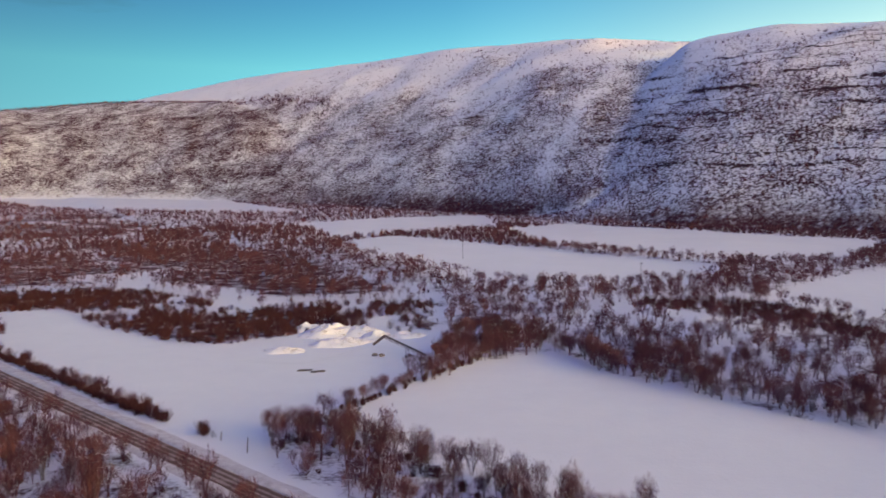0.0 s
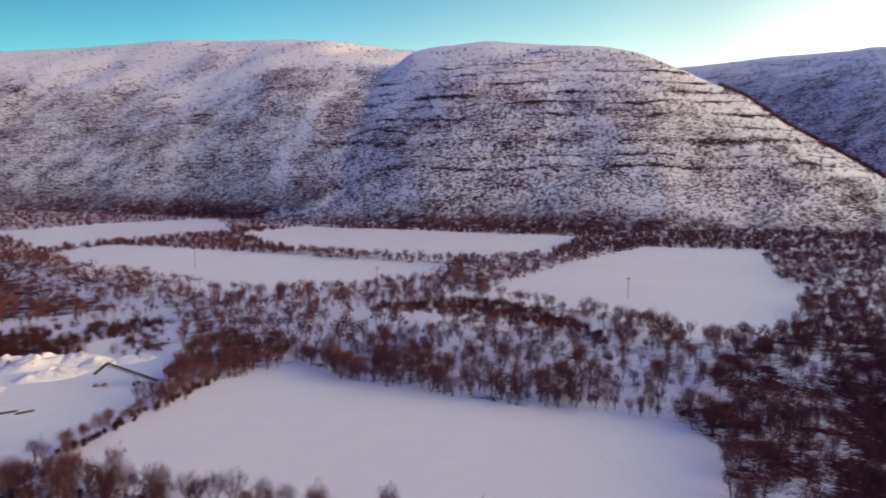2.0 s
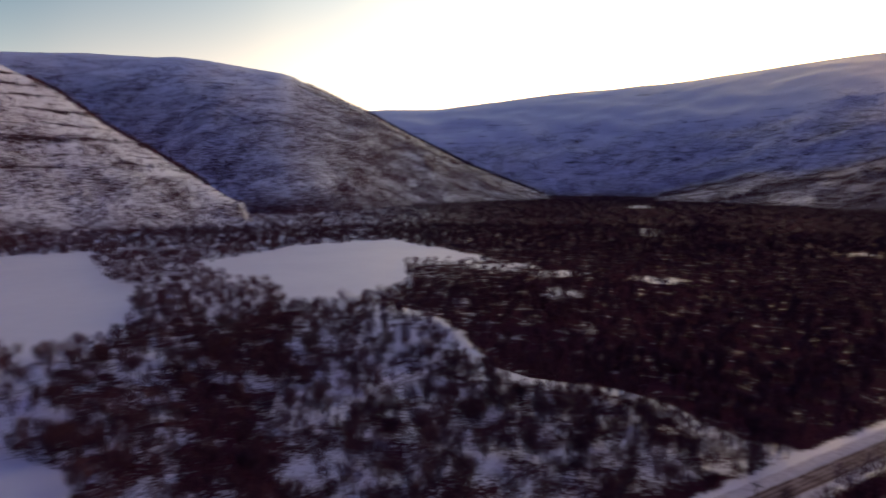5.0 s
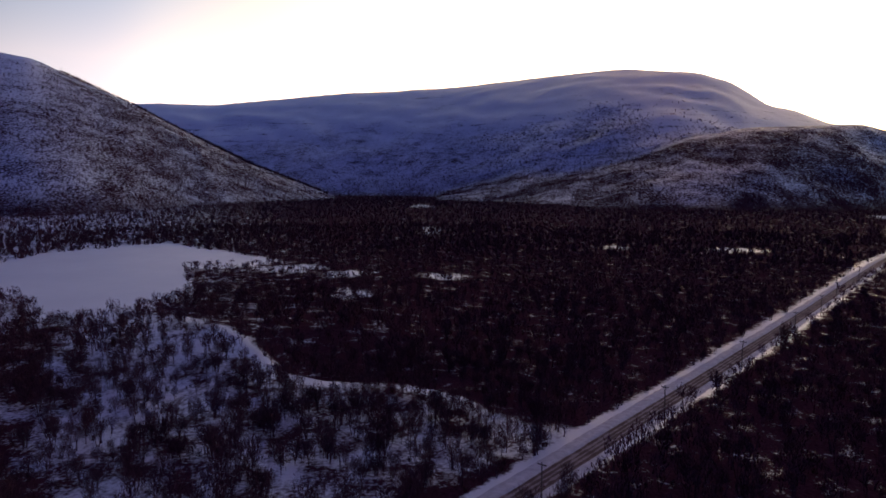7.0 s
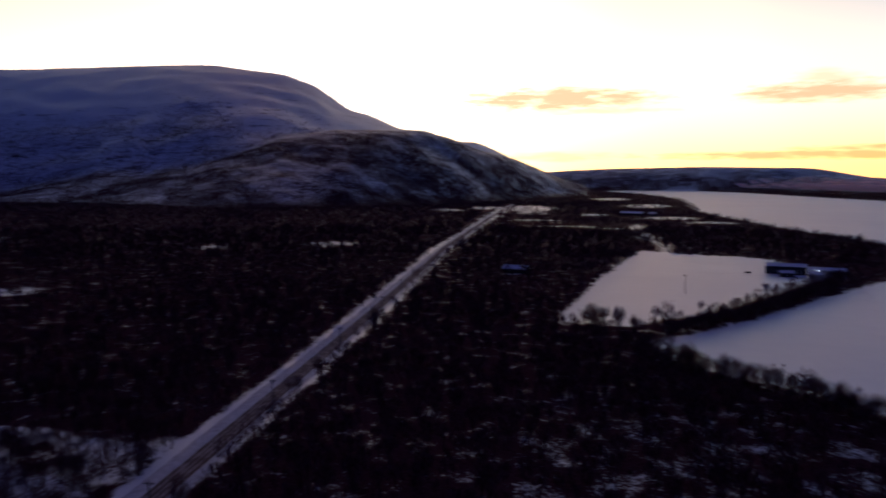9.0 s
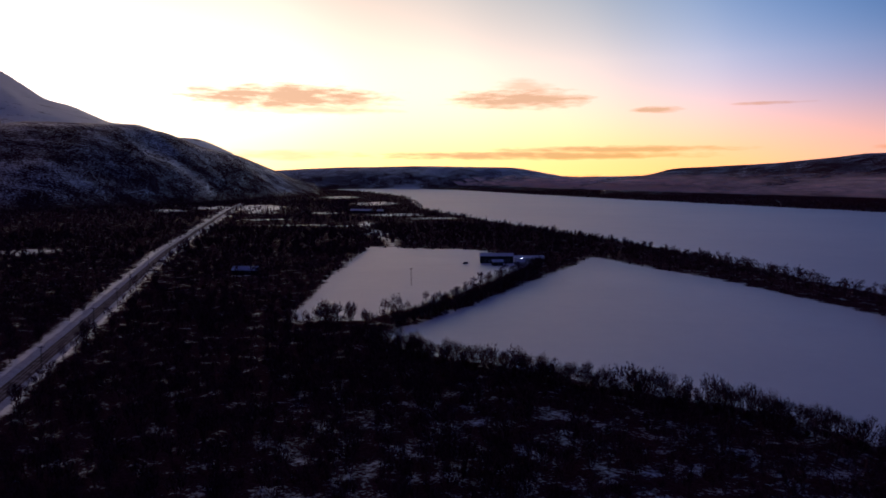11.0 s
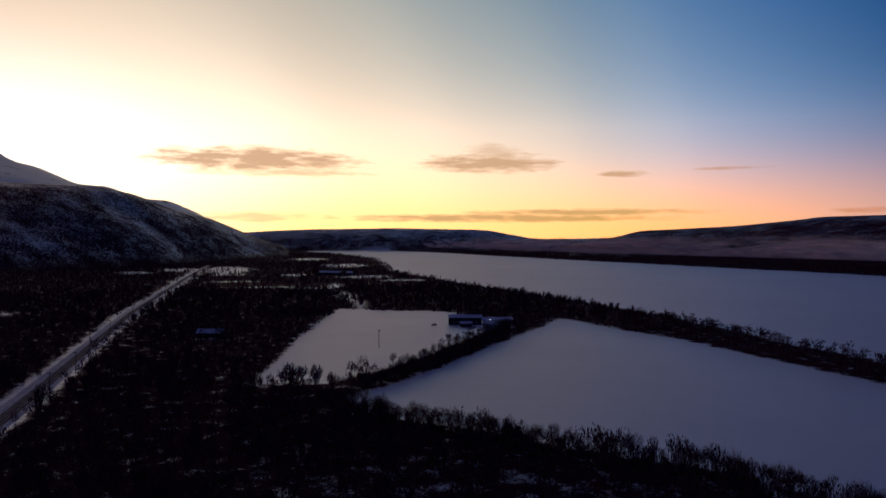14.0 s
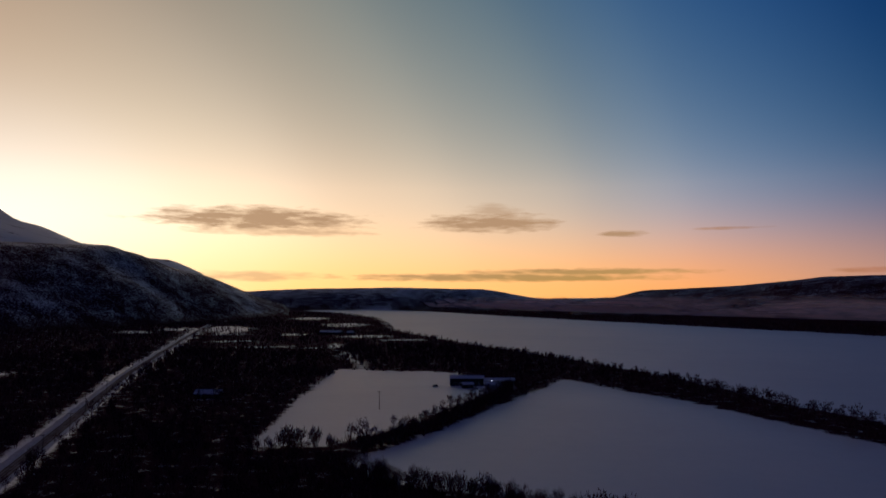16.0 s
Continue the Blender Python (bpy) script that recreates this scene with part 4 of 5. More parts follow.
random.seed(11)
plant_row([(-40, 158), (-30, 168), (-24, 160), (-8, 146), (14, 128), (40, 110)], 2.5, 5, 0.95, "bare grey-brown birch beside the snowy field", "birches by the lower field")
plant_row([(-26, 184), (-14, 202), (0, 222), (8, 234), (22, 246)], 2.7, 2.5, 0.66, "low bare birch in the hedge between fields", "hedge birches")
plant_row([(0, 244), (14, 252), (30, 256), (40, 268), (20, 274), (2, 268)], 2.6, 6, 0.85, "red-brown bare alder in the thicket by the bank", "thicket alders", red=True)
plant_row([(48, 248), (58, 224), (72, 205), (92, 184), (108, 168), (124, 152)], 3.4, 5, 0.8, "bare birch at the foot of the snowy bank", "bank birches")
plant_row([(70, 240), (95, 215), (120, 195), (150, 172)], 6.0, 9, 0.8, "bare birch standing on the snowy bank", "bank birches")
plant_row([(-135, 172), (-105, 150), (-80, 130), (-55, 112)], 4.0, 8, 0.95, "bare birch below the road's edge", "birches below the road")
plant_row([(192, -216), (160, -204), (118, -206), (74, -204), (38, -207), (6, -198), (-25, -190)], 3.2, 3.5, 0.95, "dark bare birch at the edge of the shore field", "field edge birches")
plant_row([(200, -242), (206, -300), (218, -360), (230, -420), (248, -470)], 2.8, 3, 0.9, "dark bare birch in the row between two fields", "dividing row birches")
plant_row([(-84, 184), (-76, 178), (-69, 173)], 2.2, 1.2, 0.95, "red-brown willow bush beside the road", "roadside willows", True)
plant_row([(-58.5, 165), (-56.5, 163.5)], 1.3, 0.8, 0.85, "round dark willow bush beside the road", "roadside willows", True)
plant_row([(-38, 157), (-30, 166), (-24, 158), (-8, 144), (14, 126), (40, 108)], 3.4, 4, 0.66, "dark willow bush under the birches by the field", "field birch willows", True)
plant_row([(-26, 183), (-14, 201), (0, 221), (10, 235), (16, 243)], 2.0, 1.8, 0.62, "dark willow bush under the field hedge", "hedge willows", True)
plant_row([(192, -214), (160, -203), (118, -205), (74, -203), (38, -206), (6, -197)], 4.0, 3, 0.8, "dark willow bush under the field edge birches", "field edge willows", True)
plant_row([(201, -242), (207, -300), (219, -360), (231, -420), (248, -470)], 5.0, 2, 0.8, "dark willow bush under the dividing row", "dividing row willows", True)
plant_row([(-230, 301), (-155, 241), (-121, 214), (-91, 189), (-80, 181)], 1.5, 1.0, 0.62, "red-brown willow bush in the roadside hedge", "roadside hedge willows", True)


def tree_line(lines, step, spread, size, label):
    """A joined rest of small trees along field edges."""
    spots = np.array([p for line in lines for p in along(line, step, spread)])
    x, y = spots[:, 0], spots[:, 1]
    me = soup("tree_line", strewn(NEAR_TREES, x, y, land(x, y)[0] - 0.1, size * rng.uniform(0.7, 1.15, len(x)), rng))
    tagged(linked("tree_line", me, TWIG), label, "woodland", kind="stuff")


tree_line([[(-20, 775), (65, 668), (150, 546), (208, 484)], [(205, 484), (178, 430), (160, 395), (165, 350)]], 5.0, 4, 0.95, "hedge of small bare birches between snowfields")
tree_line([[(194, -212), (160, -201), (118, -202), (74, -200), (38, -203), (6, -194), (-25, -186)], [(199, -240), (205, -300), (217, -360), (229, -420), (247, -470)]], 2.2, 2.4, 0.95, "dark growth of bare birches between shore fields")

# ---- the road ----
def road_material():
    """Worn asphalt with packed snow: bare wheel tracks, grey slush between."""
    mat, n, l, b = material("snowy_asphalt", 0.85, 0.05)
    at = n.new("ShaderNodeAttribute")
    at.attribute_name = "across"
    g, f = noise_node(n, l, 0.25, 4, 0.6), noise_node(n, l, 3.0, 4, 0.6)
    # wheel tracks lie 0.75 m either side of each lane's middle
    w = math_node(n, l, "ABSOLUTE", math_node(n, l, "SUBTRACT", math_node(n, l, "ABSOLUTE", math_node(n, l, "SUBTRACT", math_node(n, l, "ABSOLUTE", at.outputs["Fac"]), 1.4)), 0.75))
    slush = math_node(n, l, "MULTIPLY", math_node(n, l, "ADD", math_node(n, l, "SUBTRACT", w, 0.20), math_node(n, l, "MULTIPLY", math_node(n, l, "SUBTRACT", g, 0.5), 2.0)), 2.2, True)
    asphalt = ramp(n, l, f, [(0.3, (0.066, 0.042, 0.036)), (0.7, (0.13, 0.088, 0.076))])
    packed = ramp(n, l, f, [(0.3, (0.16, 0.12, 0.115)), (0.7, (0.36, 0.29, 0.28))])
    l.new(mix_node(n, l, slush, asphalt, packed), b.inputs["Base Color"])
    bump(n, l, b, f, 0.4, 0.03)
    return mat


ROAD_MAT = road_material()
SNOW = two_tone("clean_snow", (0.60, 0.60, 0.63), (0.69, 0.69, 0.70), 0.3, 0.7, (1, 1, 1), 0.08)
DIRTY = two_tone("ploughed_snow", (0.32, 0.29, 0.30), (0.58, 0.57, 0.59), 0.5, 0.8, (1, 1, 1), 0.08)
POLE_WOOD = two_tone("weathered_pole_wood", (0.05, 0.04, 0.035), (0.12, 0.10, 0.085), 1.5, 0.85, (1, 1, 0.2), 0.005)
IRON = two_tone("rusty_painted_iron", (0.05, 0.035, 0.035), (0.14, 0.09, 0.08), 1.2, 0.6, (1, 1, 1), 0.004)
RUST = two_tone("rust_red_steel", (0.10, 0.035, 0.03), (0.22, 0.08, 0.06), 1.0, 0.75, (1, 1, 1), 0.006)
PORCELAIN = two_tone("insulator_glaze", (0.20, 0.12, 0.09), (0.30, 0.2, 0.16), 4.0, 0.3)
DARK_CLAD = two_tone("dark_stained_boards", (0.022, 0.020, 0.022), (0.055, 0.05, 0.052), 0.8, 0.8, (1, 1, 0.15), 0.01)
PALE_CLAD = two_tone("pale_painted_boards", (0.36, 0.37, 0.40), (0.50, 0.51, 0.53), 0.8, 0.75, (1, 1, 0.15), 0.01)
FRAME = two_tone("white_window_frame", (0.60, 0.60, 0.60), (0.75, 0.75, 0.74), 2.0, 0.5)
GRAVEL = two_tone("frozen_gravel", (0.10, 0.075, 0.065), (0.26, 0.21, 0.19), 1.2, 0.9, (1, 1, 1), 0.06)
TYRE = two_tone("black_rubber", (0.015, 0.015, 0.015), (0.035, 0.035, 0.035), 5.0, 0.8)
CAR_PAINT = two_tone("dark_car_paint", (0.03, 0.035, 0.045), (0.05, 0.055, 0.065), 1.0, 0.3)


def glass_material():
    mat, n, l, b = material("window_glass", 0.05)
    b.inputs["Base Color"].default_value = (0.02, 0.025, 0.03, 1)
    b.inputs["Specular IOR Level"].default_value = 0.5
    return mat


def lamp_material():
    mat, n, l, b = material("lamp_glow", 0.4)
    b.inputs["Emission Color"].default_value = (1.0, 0.97, 0.92, 1)
    b.inputs["Emission Strength"].default_value = 30.0
    return mat


GLASS, GLOW = glass_material(), lamp_material()


def sampled(line, step):
    pts = []
    for a, b in zip(line, line[1:]):
        a, b = Vector(a), Vector(b)
        n = max(1, int((b - a).length / step))
        pts += [a + (b - a) * (k / n) for k in range(n)]
    return pts + [Vector(line[-1])]


def rounded(line, passes=3):
    """The line with its corners cut round."""
    p = [Vector(q) for q in line]
    for _ in range(passes):
        p = [p[0]] + [a + (b - a) * f for a, b in zip(p, p[1:]) for f in (0.25, 0.75)] + [p[-1]]
    return [(q.x, q.y) for q in p]


def ribbon(name, line, profile, mat, parent=None, label="", lift=0.0, wobble=0.0, step=4.0):
    """A strip along the line; profile: rows of (offset to the left, height)."""
    pts = sampled(line, step)
    rows, across = [], []
    for k, p in enumerate(pts):
        way = (pts[min(k + 1, len(pts) - 1)] - pts[max(k - 1, 0)]).normalized()
        left = Vector((-way.y, way.x))
        for o, h in profile:
            o2 = o + wobble * (noise.noise((p.x * 0.12, p.y * 0.12, o)))
            q = p + left * o2
            h2 = h * (1 + 0.8 * noise.noise((p.x * 0.2, p.y * 0.2, 5 + o))) if wobble else h
            rows.append((q.x, q.y, h2))
            across.append(o)
    rows = np.array(rows)
    r = np.hypot(rows[:, 0], rows[:, 1])
    rows[:, 2] += land(rows[:, 0], rows[:, 1])[0] + lift + 0.5 * smooth01((r - 450) / 400)
    w = len(profile)
    faces = [(j * w + i + 1, j * w + i, (j + 1) * w + i, (j + 1) * w + i + 1) for j in range(len(pts) - 1) for i in range(w - 1)]
    me = array_mesh(name, rows, np.array(faces)[:, ::-1], True)
    me.attributes.new("across", "FLOAT", "POINT").data.foreach_set("value", np.array(across, np.float32))
    return linked(name, me, mat, parent, label)


ROAD_LINE = rounded(ROAD[:9])
road = ribbon("road", ROAD_LINE, [(o, 0.06 * math.cos(o / 2.9 * 1.4)) for o in np.linspace(-2.9, 2.9, 13)], ROAD_MAT, lift=0.0)
tagged(road, "narrow asphalt road with packed snow and bare wheel tracks", "road", kind="structure")
for name, o, s in (("snow_bank", 2.85, 1.5), ("snow_bank", -2.85, -1)):
    bank = ribbon(name, ROAD_LINE, sorted([(o, 0.0), (o + 0.3 * s, 0.28), (o + 0.9 * s, 0.42), (o + 1.7 * s, 0.22), (o + 2.9 * s, -0.1)]), DIRTY, road, "low ridge of ploughed dirty snow", 0.03, 0.5, 3.0)

# faint wheel tracks driven over the snow
RUTS = two_tone("driven_snow", (0.54, 0.53, 0.55), (0.72, 0.72, 0.74), 0.4, 0.85, (1, 1, 1), 0.05)
for line in ([(262, -440), (250, -452), (243, -468), (252, -484), (270, -498), (296, -500)], [(300, -440), (284, -452), (262, -462), (246, -470)], [(330, -420), (312, -436), (304, -452), (290, -458)], [(-70, 236), (-50, 230), (-38, 240), (-30, 254)], [(222, -440), (205, -425), (196, -400), (214, -385)]):
    for side in (-0.8, 0.8):
        ribbon("wheel_track", rounded(line), [(side - 0.24, 0.0), (side, -0.03), (side + 0.24, 0.0)], RUTS, ground, "shallow wheel track in the snow", 0.16, 0.0, 2.0)


# ---- poles ----
def cylinder_between(bm, a, b, ra, rb, sides=8):
    a, b = Vector(a), Vector(b)
    m = Matrix.Translation((a + b) / 2) @ (b - a).to_track_quat("Z", "Y").to_matrix().to_4x4()
    return bmesh.ops.create_cone(bm, cap_ends=True, segments=sides, radius1=ra, radius2=rb, depth=(b - a).length, matrix=m)


def box(bm, x0, y0, z0, x1, y1, z1, m=None, bevel=0.0):
    made = bmesh.ops.create_cube(bm, size=1, matrix=(m or Matrix()) @ Matrix.LocRotScale(((x0 + x1) / 2, (y0 + y1) / 2, (z0 + z1) / 2), None, (x1 - x0, y1 - y0, z1 - z0)))
    if bevel:
        edges = list({e for v in made["verts"] for e in v.link_edges})
        bmesh.ops.bevel(bm, geom=edges, offset=bevel, segments=1, affect="EDGES")


def utility_pole():
    pole = new("utility_pole")
    bm = bmesh.new()
    cylinder_between(bm, (0, 0, -0.5), (0, 0, 11.2), 0.17, 0.11, 10)
    part("shaft", bm, POLE_WOOD, pole)
    bm = bmesh.new()
    box(bm, -1.1, -0.07, 10.6, 1.1, 0.07, 10.78, bevel=0.015)
    arm = part("crossarm", bm, POLE_WOOD, pole)
    for x in (-0.95, 0.0, 0.95):
        bm = bmesh.new()
        cylinder_between(bm, (x, 0, 10.78), (x, 0, 10.9), 0.02, 0.02, 6)
        cylinder_between(bm, (x, 0, 10.88), (x, 0, 11.05), 0.07, 0.05, 8)
        part("insulator", bm, PORCELAIN, arm, "brown glazed insulator")
    for s in (-1, 1):
        bm = bmesh.new()
        cylinder_between(bm, (0, 0.1, 9.9), (0.7 * s, 0.1, 10.6), 0.025, 0.025, 6)
        part("brace", bm, IRON, pole)
    return tagged(pole, "weathered wooden utility pole with a crossarm", "pole", "poles along the road")


first = utility_pole()
ROAD_POLES = [(137, -21), (190, -63), (245, -108), (300, -155), (345, -191), (390, -224), (462, -280), (540, -348)]
first.matrix_basis = pose(*ROAD_POLES[0], height_at(*ROAD_POLES[0]), 0, 0, 50)
for x, y in ROAD_POLES[1:]:
    copy_thing(first, pose(x, y, height_at(x, y), 0, random.gauss(0, 0.8), 50 + random.gauss(0, 3)))
for x, y, turn in ((15, 526, -20), (114, 400, -20), (223, 303, -20), (270, -341, 30), (243, -411, 30), (243, -454, 30)):
    p = copy_thing(first, pose(x, y, height_at(x, y), 0, 0.6, turn))
    tagged(p, "lone wooden utility pole standing in snow", group="poles across the fields")

# ---- the gate by the road ----
gate = new("field_gate")
bm = bmesh.new()
cylinder_between(bm, (0, 0, -0.3), (0, 0, 1.7), 0.09, 0.08)
part("post", bm, POLE_WOOD, gate)
bm = bmesh.new()
cylinder_between(bm, (3.0, -0.6, -0.3), (3.15, -0.6, 2.2), 0.13, 0.11)
part("post", bm, POLE_WOOD, gate, "leaning dark gatepost")
for z in (0.5, 1.0, 1.5):
    bm = bmesh.new()
    box(bm, 0.1, -0.06, z, 1.7, 0.0, z + 0.1, Matrix.Rotation(radians(-11), 4, "Z"), 0.01)
    part("rail", bm, POLE_WOOD, gate)
gate.matrix_basis = pose(-55, 162, 0, 0, 0, -20)
tagged(gate, "short grey wooden field gate beside a bush", "gate")
stake = new("gatepost")
bm = bmesh.new()
cylinder_between(bm, (0, 0, -0.3), (0.25, 0, 3.6), 0.14, 0.1)
part("shaft", bm, POLE_WOOD, stake)
stake.matrix_basis = pose(-44, 152.5, 0, 0, 0, 40)
tagged(stake, "single leaning wooden post by the birches", "post")


# ---- gravel works: heaps, conveyor, hopper ----
def heap(name, x, y, rx, ry, h, mat, label, turn=0.0, seed=0):
    bm = bmesh.new()
    rings, seg = 9, 26
    top = bm.verts.new((0, 0, h * (0.92 + 0.1 * noise.noise((seed, 1, 2)))))
    last = None
    for k in range(1, rings + 1):
        f = k / rings
        ring = []
        for q in range(seg):
            a = 2 * math.pi * q / seg
            wob = 1 + 0.28 * noise.noise((math.cos(a) * 1.4 + seed, math.sin(a) * 1.4, f))
            px, py = rx * f * wob * math.cos(a), ry * f * wob * math.sin(a)
            z = h * (1 - f * f) ** 1.4 * (1 + 0.75 * noise.noise((px * 0.4, py * 0.4, seed))) - 0.25 * (k == rings)
            ring.append(bm.verts.new((px, py, z)))
        for q in range(seg):
            w = (q + 1) % seg
            bm.faces.new((top, ring[q], ring[w]) if last is None else (last[q], ring[q], ring[w], last[w]))
        last = ring
    ob = part(name, bm, mat, smooth=True)
    ob.matrix_basis = pose(x, y, height_at(x, y), 0, 0, turn)
    return tagged(ob, label, "heap", "heaps at the gravel works")


def heap_material():
    mat, n, l, b = material("snow_on_gravel", 0.8)
    a, f = noise_node(n, l, 0.35, 5, 0.65), noise_node(n, l, 2.2, 4, 0.6)
    bare = math_node(n, l, "MULTIPLY", math_node(n, l, "SUBTRACT", math_node(n, l, "ADD", math_node(n, l, "MULTIPLY", a, 0.6), math_node(n, l, "MULTIPLY", f, 0.4)), 0.53), 8.0, True)
    stone = ramp(n, l, f, [(0.3, (0.10, 0.07, 0.06)), (0.7, (0.26, 0.2, 0.18))])
    l.new(mix_node(n, l, bare, (0.67, 0.64, 0.65), stone), b.inputs["Base Color"])
    bump(n, l, b, f, 0.5, 0.2)
    return mat


HEAP = heap_material()
for x, y, rx, ry, h, turn, sd in ((-56, 287, 7, 5, 3.0, 10, 1), (-46, 280, 15, 9, 3.3, 30, 2), (-33, 281, 12, 8, 2.7, -10, 3), (-40, 262, 13, 7, 2.2, 20, 4), (-58, 250, 9, 5, 1.4, 0, 5), (-26, 274, 7, 5, 2.6, 0, 6), (-14, 276, 8, 5, 1.8, 15, 7)):
    heap("gravel_heap", x, y, rx, ry, h, HEAP, "snow-covered gravel heap with bare stony patches", turn, sd)

conveyor = new("conveyor")
# the belt climbs from the hopper to its head; z runs up, x along the belt towards the head
bm = bmesh.new()
for y in (-0.55, 0.55):
    for dz in (0.0, 0.75):
        cylinder_between(bm, (0, y, 0.9 + dz), (17.5, y, 6.2 + dz), 0.09, 0.09, 6)
    for k in range(12):
        a, b2 = k / 12, (k + 1) / 12
        cylinder_between(bm, (17.5 * a, y, 0.9 + 5.3 * a), (17.5 * b2, y, 1.65 + 5.3 * b2), 0.05, 0.05, 5)
part("truss", bm, IRON, conveyor)
bm = bmesh.new()
m = Matrix.Translation((8.75, 0, 4.35)) @ Matrix.Rotation(-math.atan2(5.3, 17.5), 4, "Y")
box(bm, -9.2, -0.45, 0.0, 9.2, 0.45, 0.1, m, 0.03)
part("belt", bm, TYRE, conveyor, "black rubber belt")
bm = bmesh.new()
m = Matrix.Translation((17.5, 0, 6.5)) @ Matrix.Rotation(radians(38), 4, "Y")
box(bm, 0, -0.6, -0.35, 5.6, 0.6, 0.45, m, 0.06)
part("chute", bm, IRON, conveyor, "drooping dark head chute")
for y in (-0.8, 0.8):
    bm = bmesh.new()
    cylinder_between(bm, (7.6, y * 1.5, -0.2), (8.2, y * 0.7, 3.5), 0.10, 0.09, 6)
    part("leg", bm, IRON, conveyor)
bm = bmesh.new()
cylinder_between(bm, (1.0, 0.4, 0.2), (8.0, 0.8, 1.2), 0.09, 0.09, 6)
cylinder_between(bm, (1.0, -0.4, 0.2), (8.0, -0.8, 1.2), 0.09, 0.09, 6)
part("drawbar", bm, IRON, conveyor)
for y in (-1.3, 1.3):
    bm = bmesh.new()
    cylinder_between(bm, (7.6, y - 0.18, 0.5), (7.6, y + 0.18, 0.5), 0.55, 0.55, 18)
    wheel = part("wheel", bm, TYRE, conveyor)
    bm = bmesh.new()
    cylinder_between(bm, (7.6, y - 0.2, 0.5), (7.6, y + 0.2, 0.5), 0.26, 0.26, 12)
    part("rim", bm, IRON, wheel)
conveyor.matrix_basis = pose(-5.5, 237, 0, 0, 0, 152)
tagged(conveyor, "dark iron belt conveyor with a drooping chute", "conveyor")

hopper = new("hopper")
bm = bmesh.new()
v = [bm.verts.new(p) for p in ((-1.1, -1, 1.6), (1.1, -1, 1.6), (1.1, 1, 1.6), (-1.1, 1, 1.6), (-2.6, -2, 4.2), (2.6, -2, 4.2), (2.6, 2, 4.2), (-2.6, 2, 4.2))]
for f in ((3, 2, 1, 0), (0, 1, 5, 4), (1, 2, 6, 5), (2, 3, 7, 6), (3, 0, 4, 7)):
    bm.faces.new([v[q] for q in f])
bmesh.ops.solidify(bm, geom=bm.faces[:], thickness=0.1)
part("bin", bm, RUST, hopper, "rust-red steel bin")
bm = bmesh.new()
box(bm, -2.8, -2.2, 4.15, 2.8, 2.2, 4.4, bevel=0.05)
box(bm, -2.5, -1.9, 4.4, 2.5, 1.9, 4.62, bevel=0.08)
part("rim", bm, RUST, hopper)
for x in (-2.2, 2.2):
    for y in (-1.6, 1.6):
        bm = bmesh.new()
        box(bm, x - 0.12, y - 0.12, -0.3, x + 0.12, y + 0.12, 4.2)
        part("leg", bm, IRON, hopper)
hopper.matrix_basis = pose(-1, 240.5, 0, 0, 0, -25)
tagged(hopper, "rust-red steel gravel hopper on legs", "hopper")

for x, y, turn in ((-45, 223, 12), (-40.5, 221.5, 20)):
    log = new("timber_beam")
    for k in range(3):
        bm = bmesh.new()
        box(bm, -2.4 + 0.3 * k, -0.6 + 0.42 * k, -0.1, 2.2 + 0.2 * k, -0.25 + 0.42 * k, 0.35, bevel=0.04)
        part("beam", bm, POLE_WOOD, log)
    log.matrix_basis = pose(x, y, 0, 0, 0, turn)
    tagged(log, "dark timber beams half sunk in snow", "timber", "timber on the snow")
for x, y in ((-24, 243), (-21.5, 242.5)):
    bm = bmesh.new()
    bmesh.ops.create_uvsphere(bm, u_segments=16, v_segments=8, radius=1.0, matrix=Matrix.Diagonal((1.1, 0.8, 0.75, 1)))
    for q in bm.verts:
        q.co += Vector((noise.noise(q.co * 1.3 + Vector((x, 0, 0))), noise.noise(q.co * 1.7), noise.noise(q.co * 1.1))) * 0.25
    rock = part("boulder", bm, GRAVEL)
    rock.matrix_basis = pose(x, y, 0.3, 0, 0, 30)
    tagged(rock, "dark boulder lying in snow", "boulder", "boulders at the works")


# ---- the house by the lake and other buildings ----
def window(parent, x, z, w, h, y):
    win = new("window")
    win.parent = parent
    bm = bmesh.new()
    t = 0.10
    for x0, z0, x1, z1 in ((-w / 2, 0, -w / 2 + t, h), (w / 2 - t, 0, w / 2, h), (-w / 2 + t, 0, w / 2 - t, t), (-w / 2 + t, h - t, w / 2 - t, h)):
        box(bm, x0, -0.07, z0, x1, 0.05, z1)
    part("frame", bm, FRAME, win)
    bm = bmesh.new()
    box(bm, -w / 2 + t, -0.02, t, w / 2 - t, 0.02, h - t)
    part("pane", bm, GLASS, win)
    win.matrix_basis = pose(x, y, z)
    return win


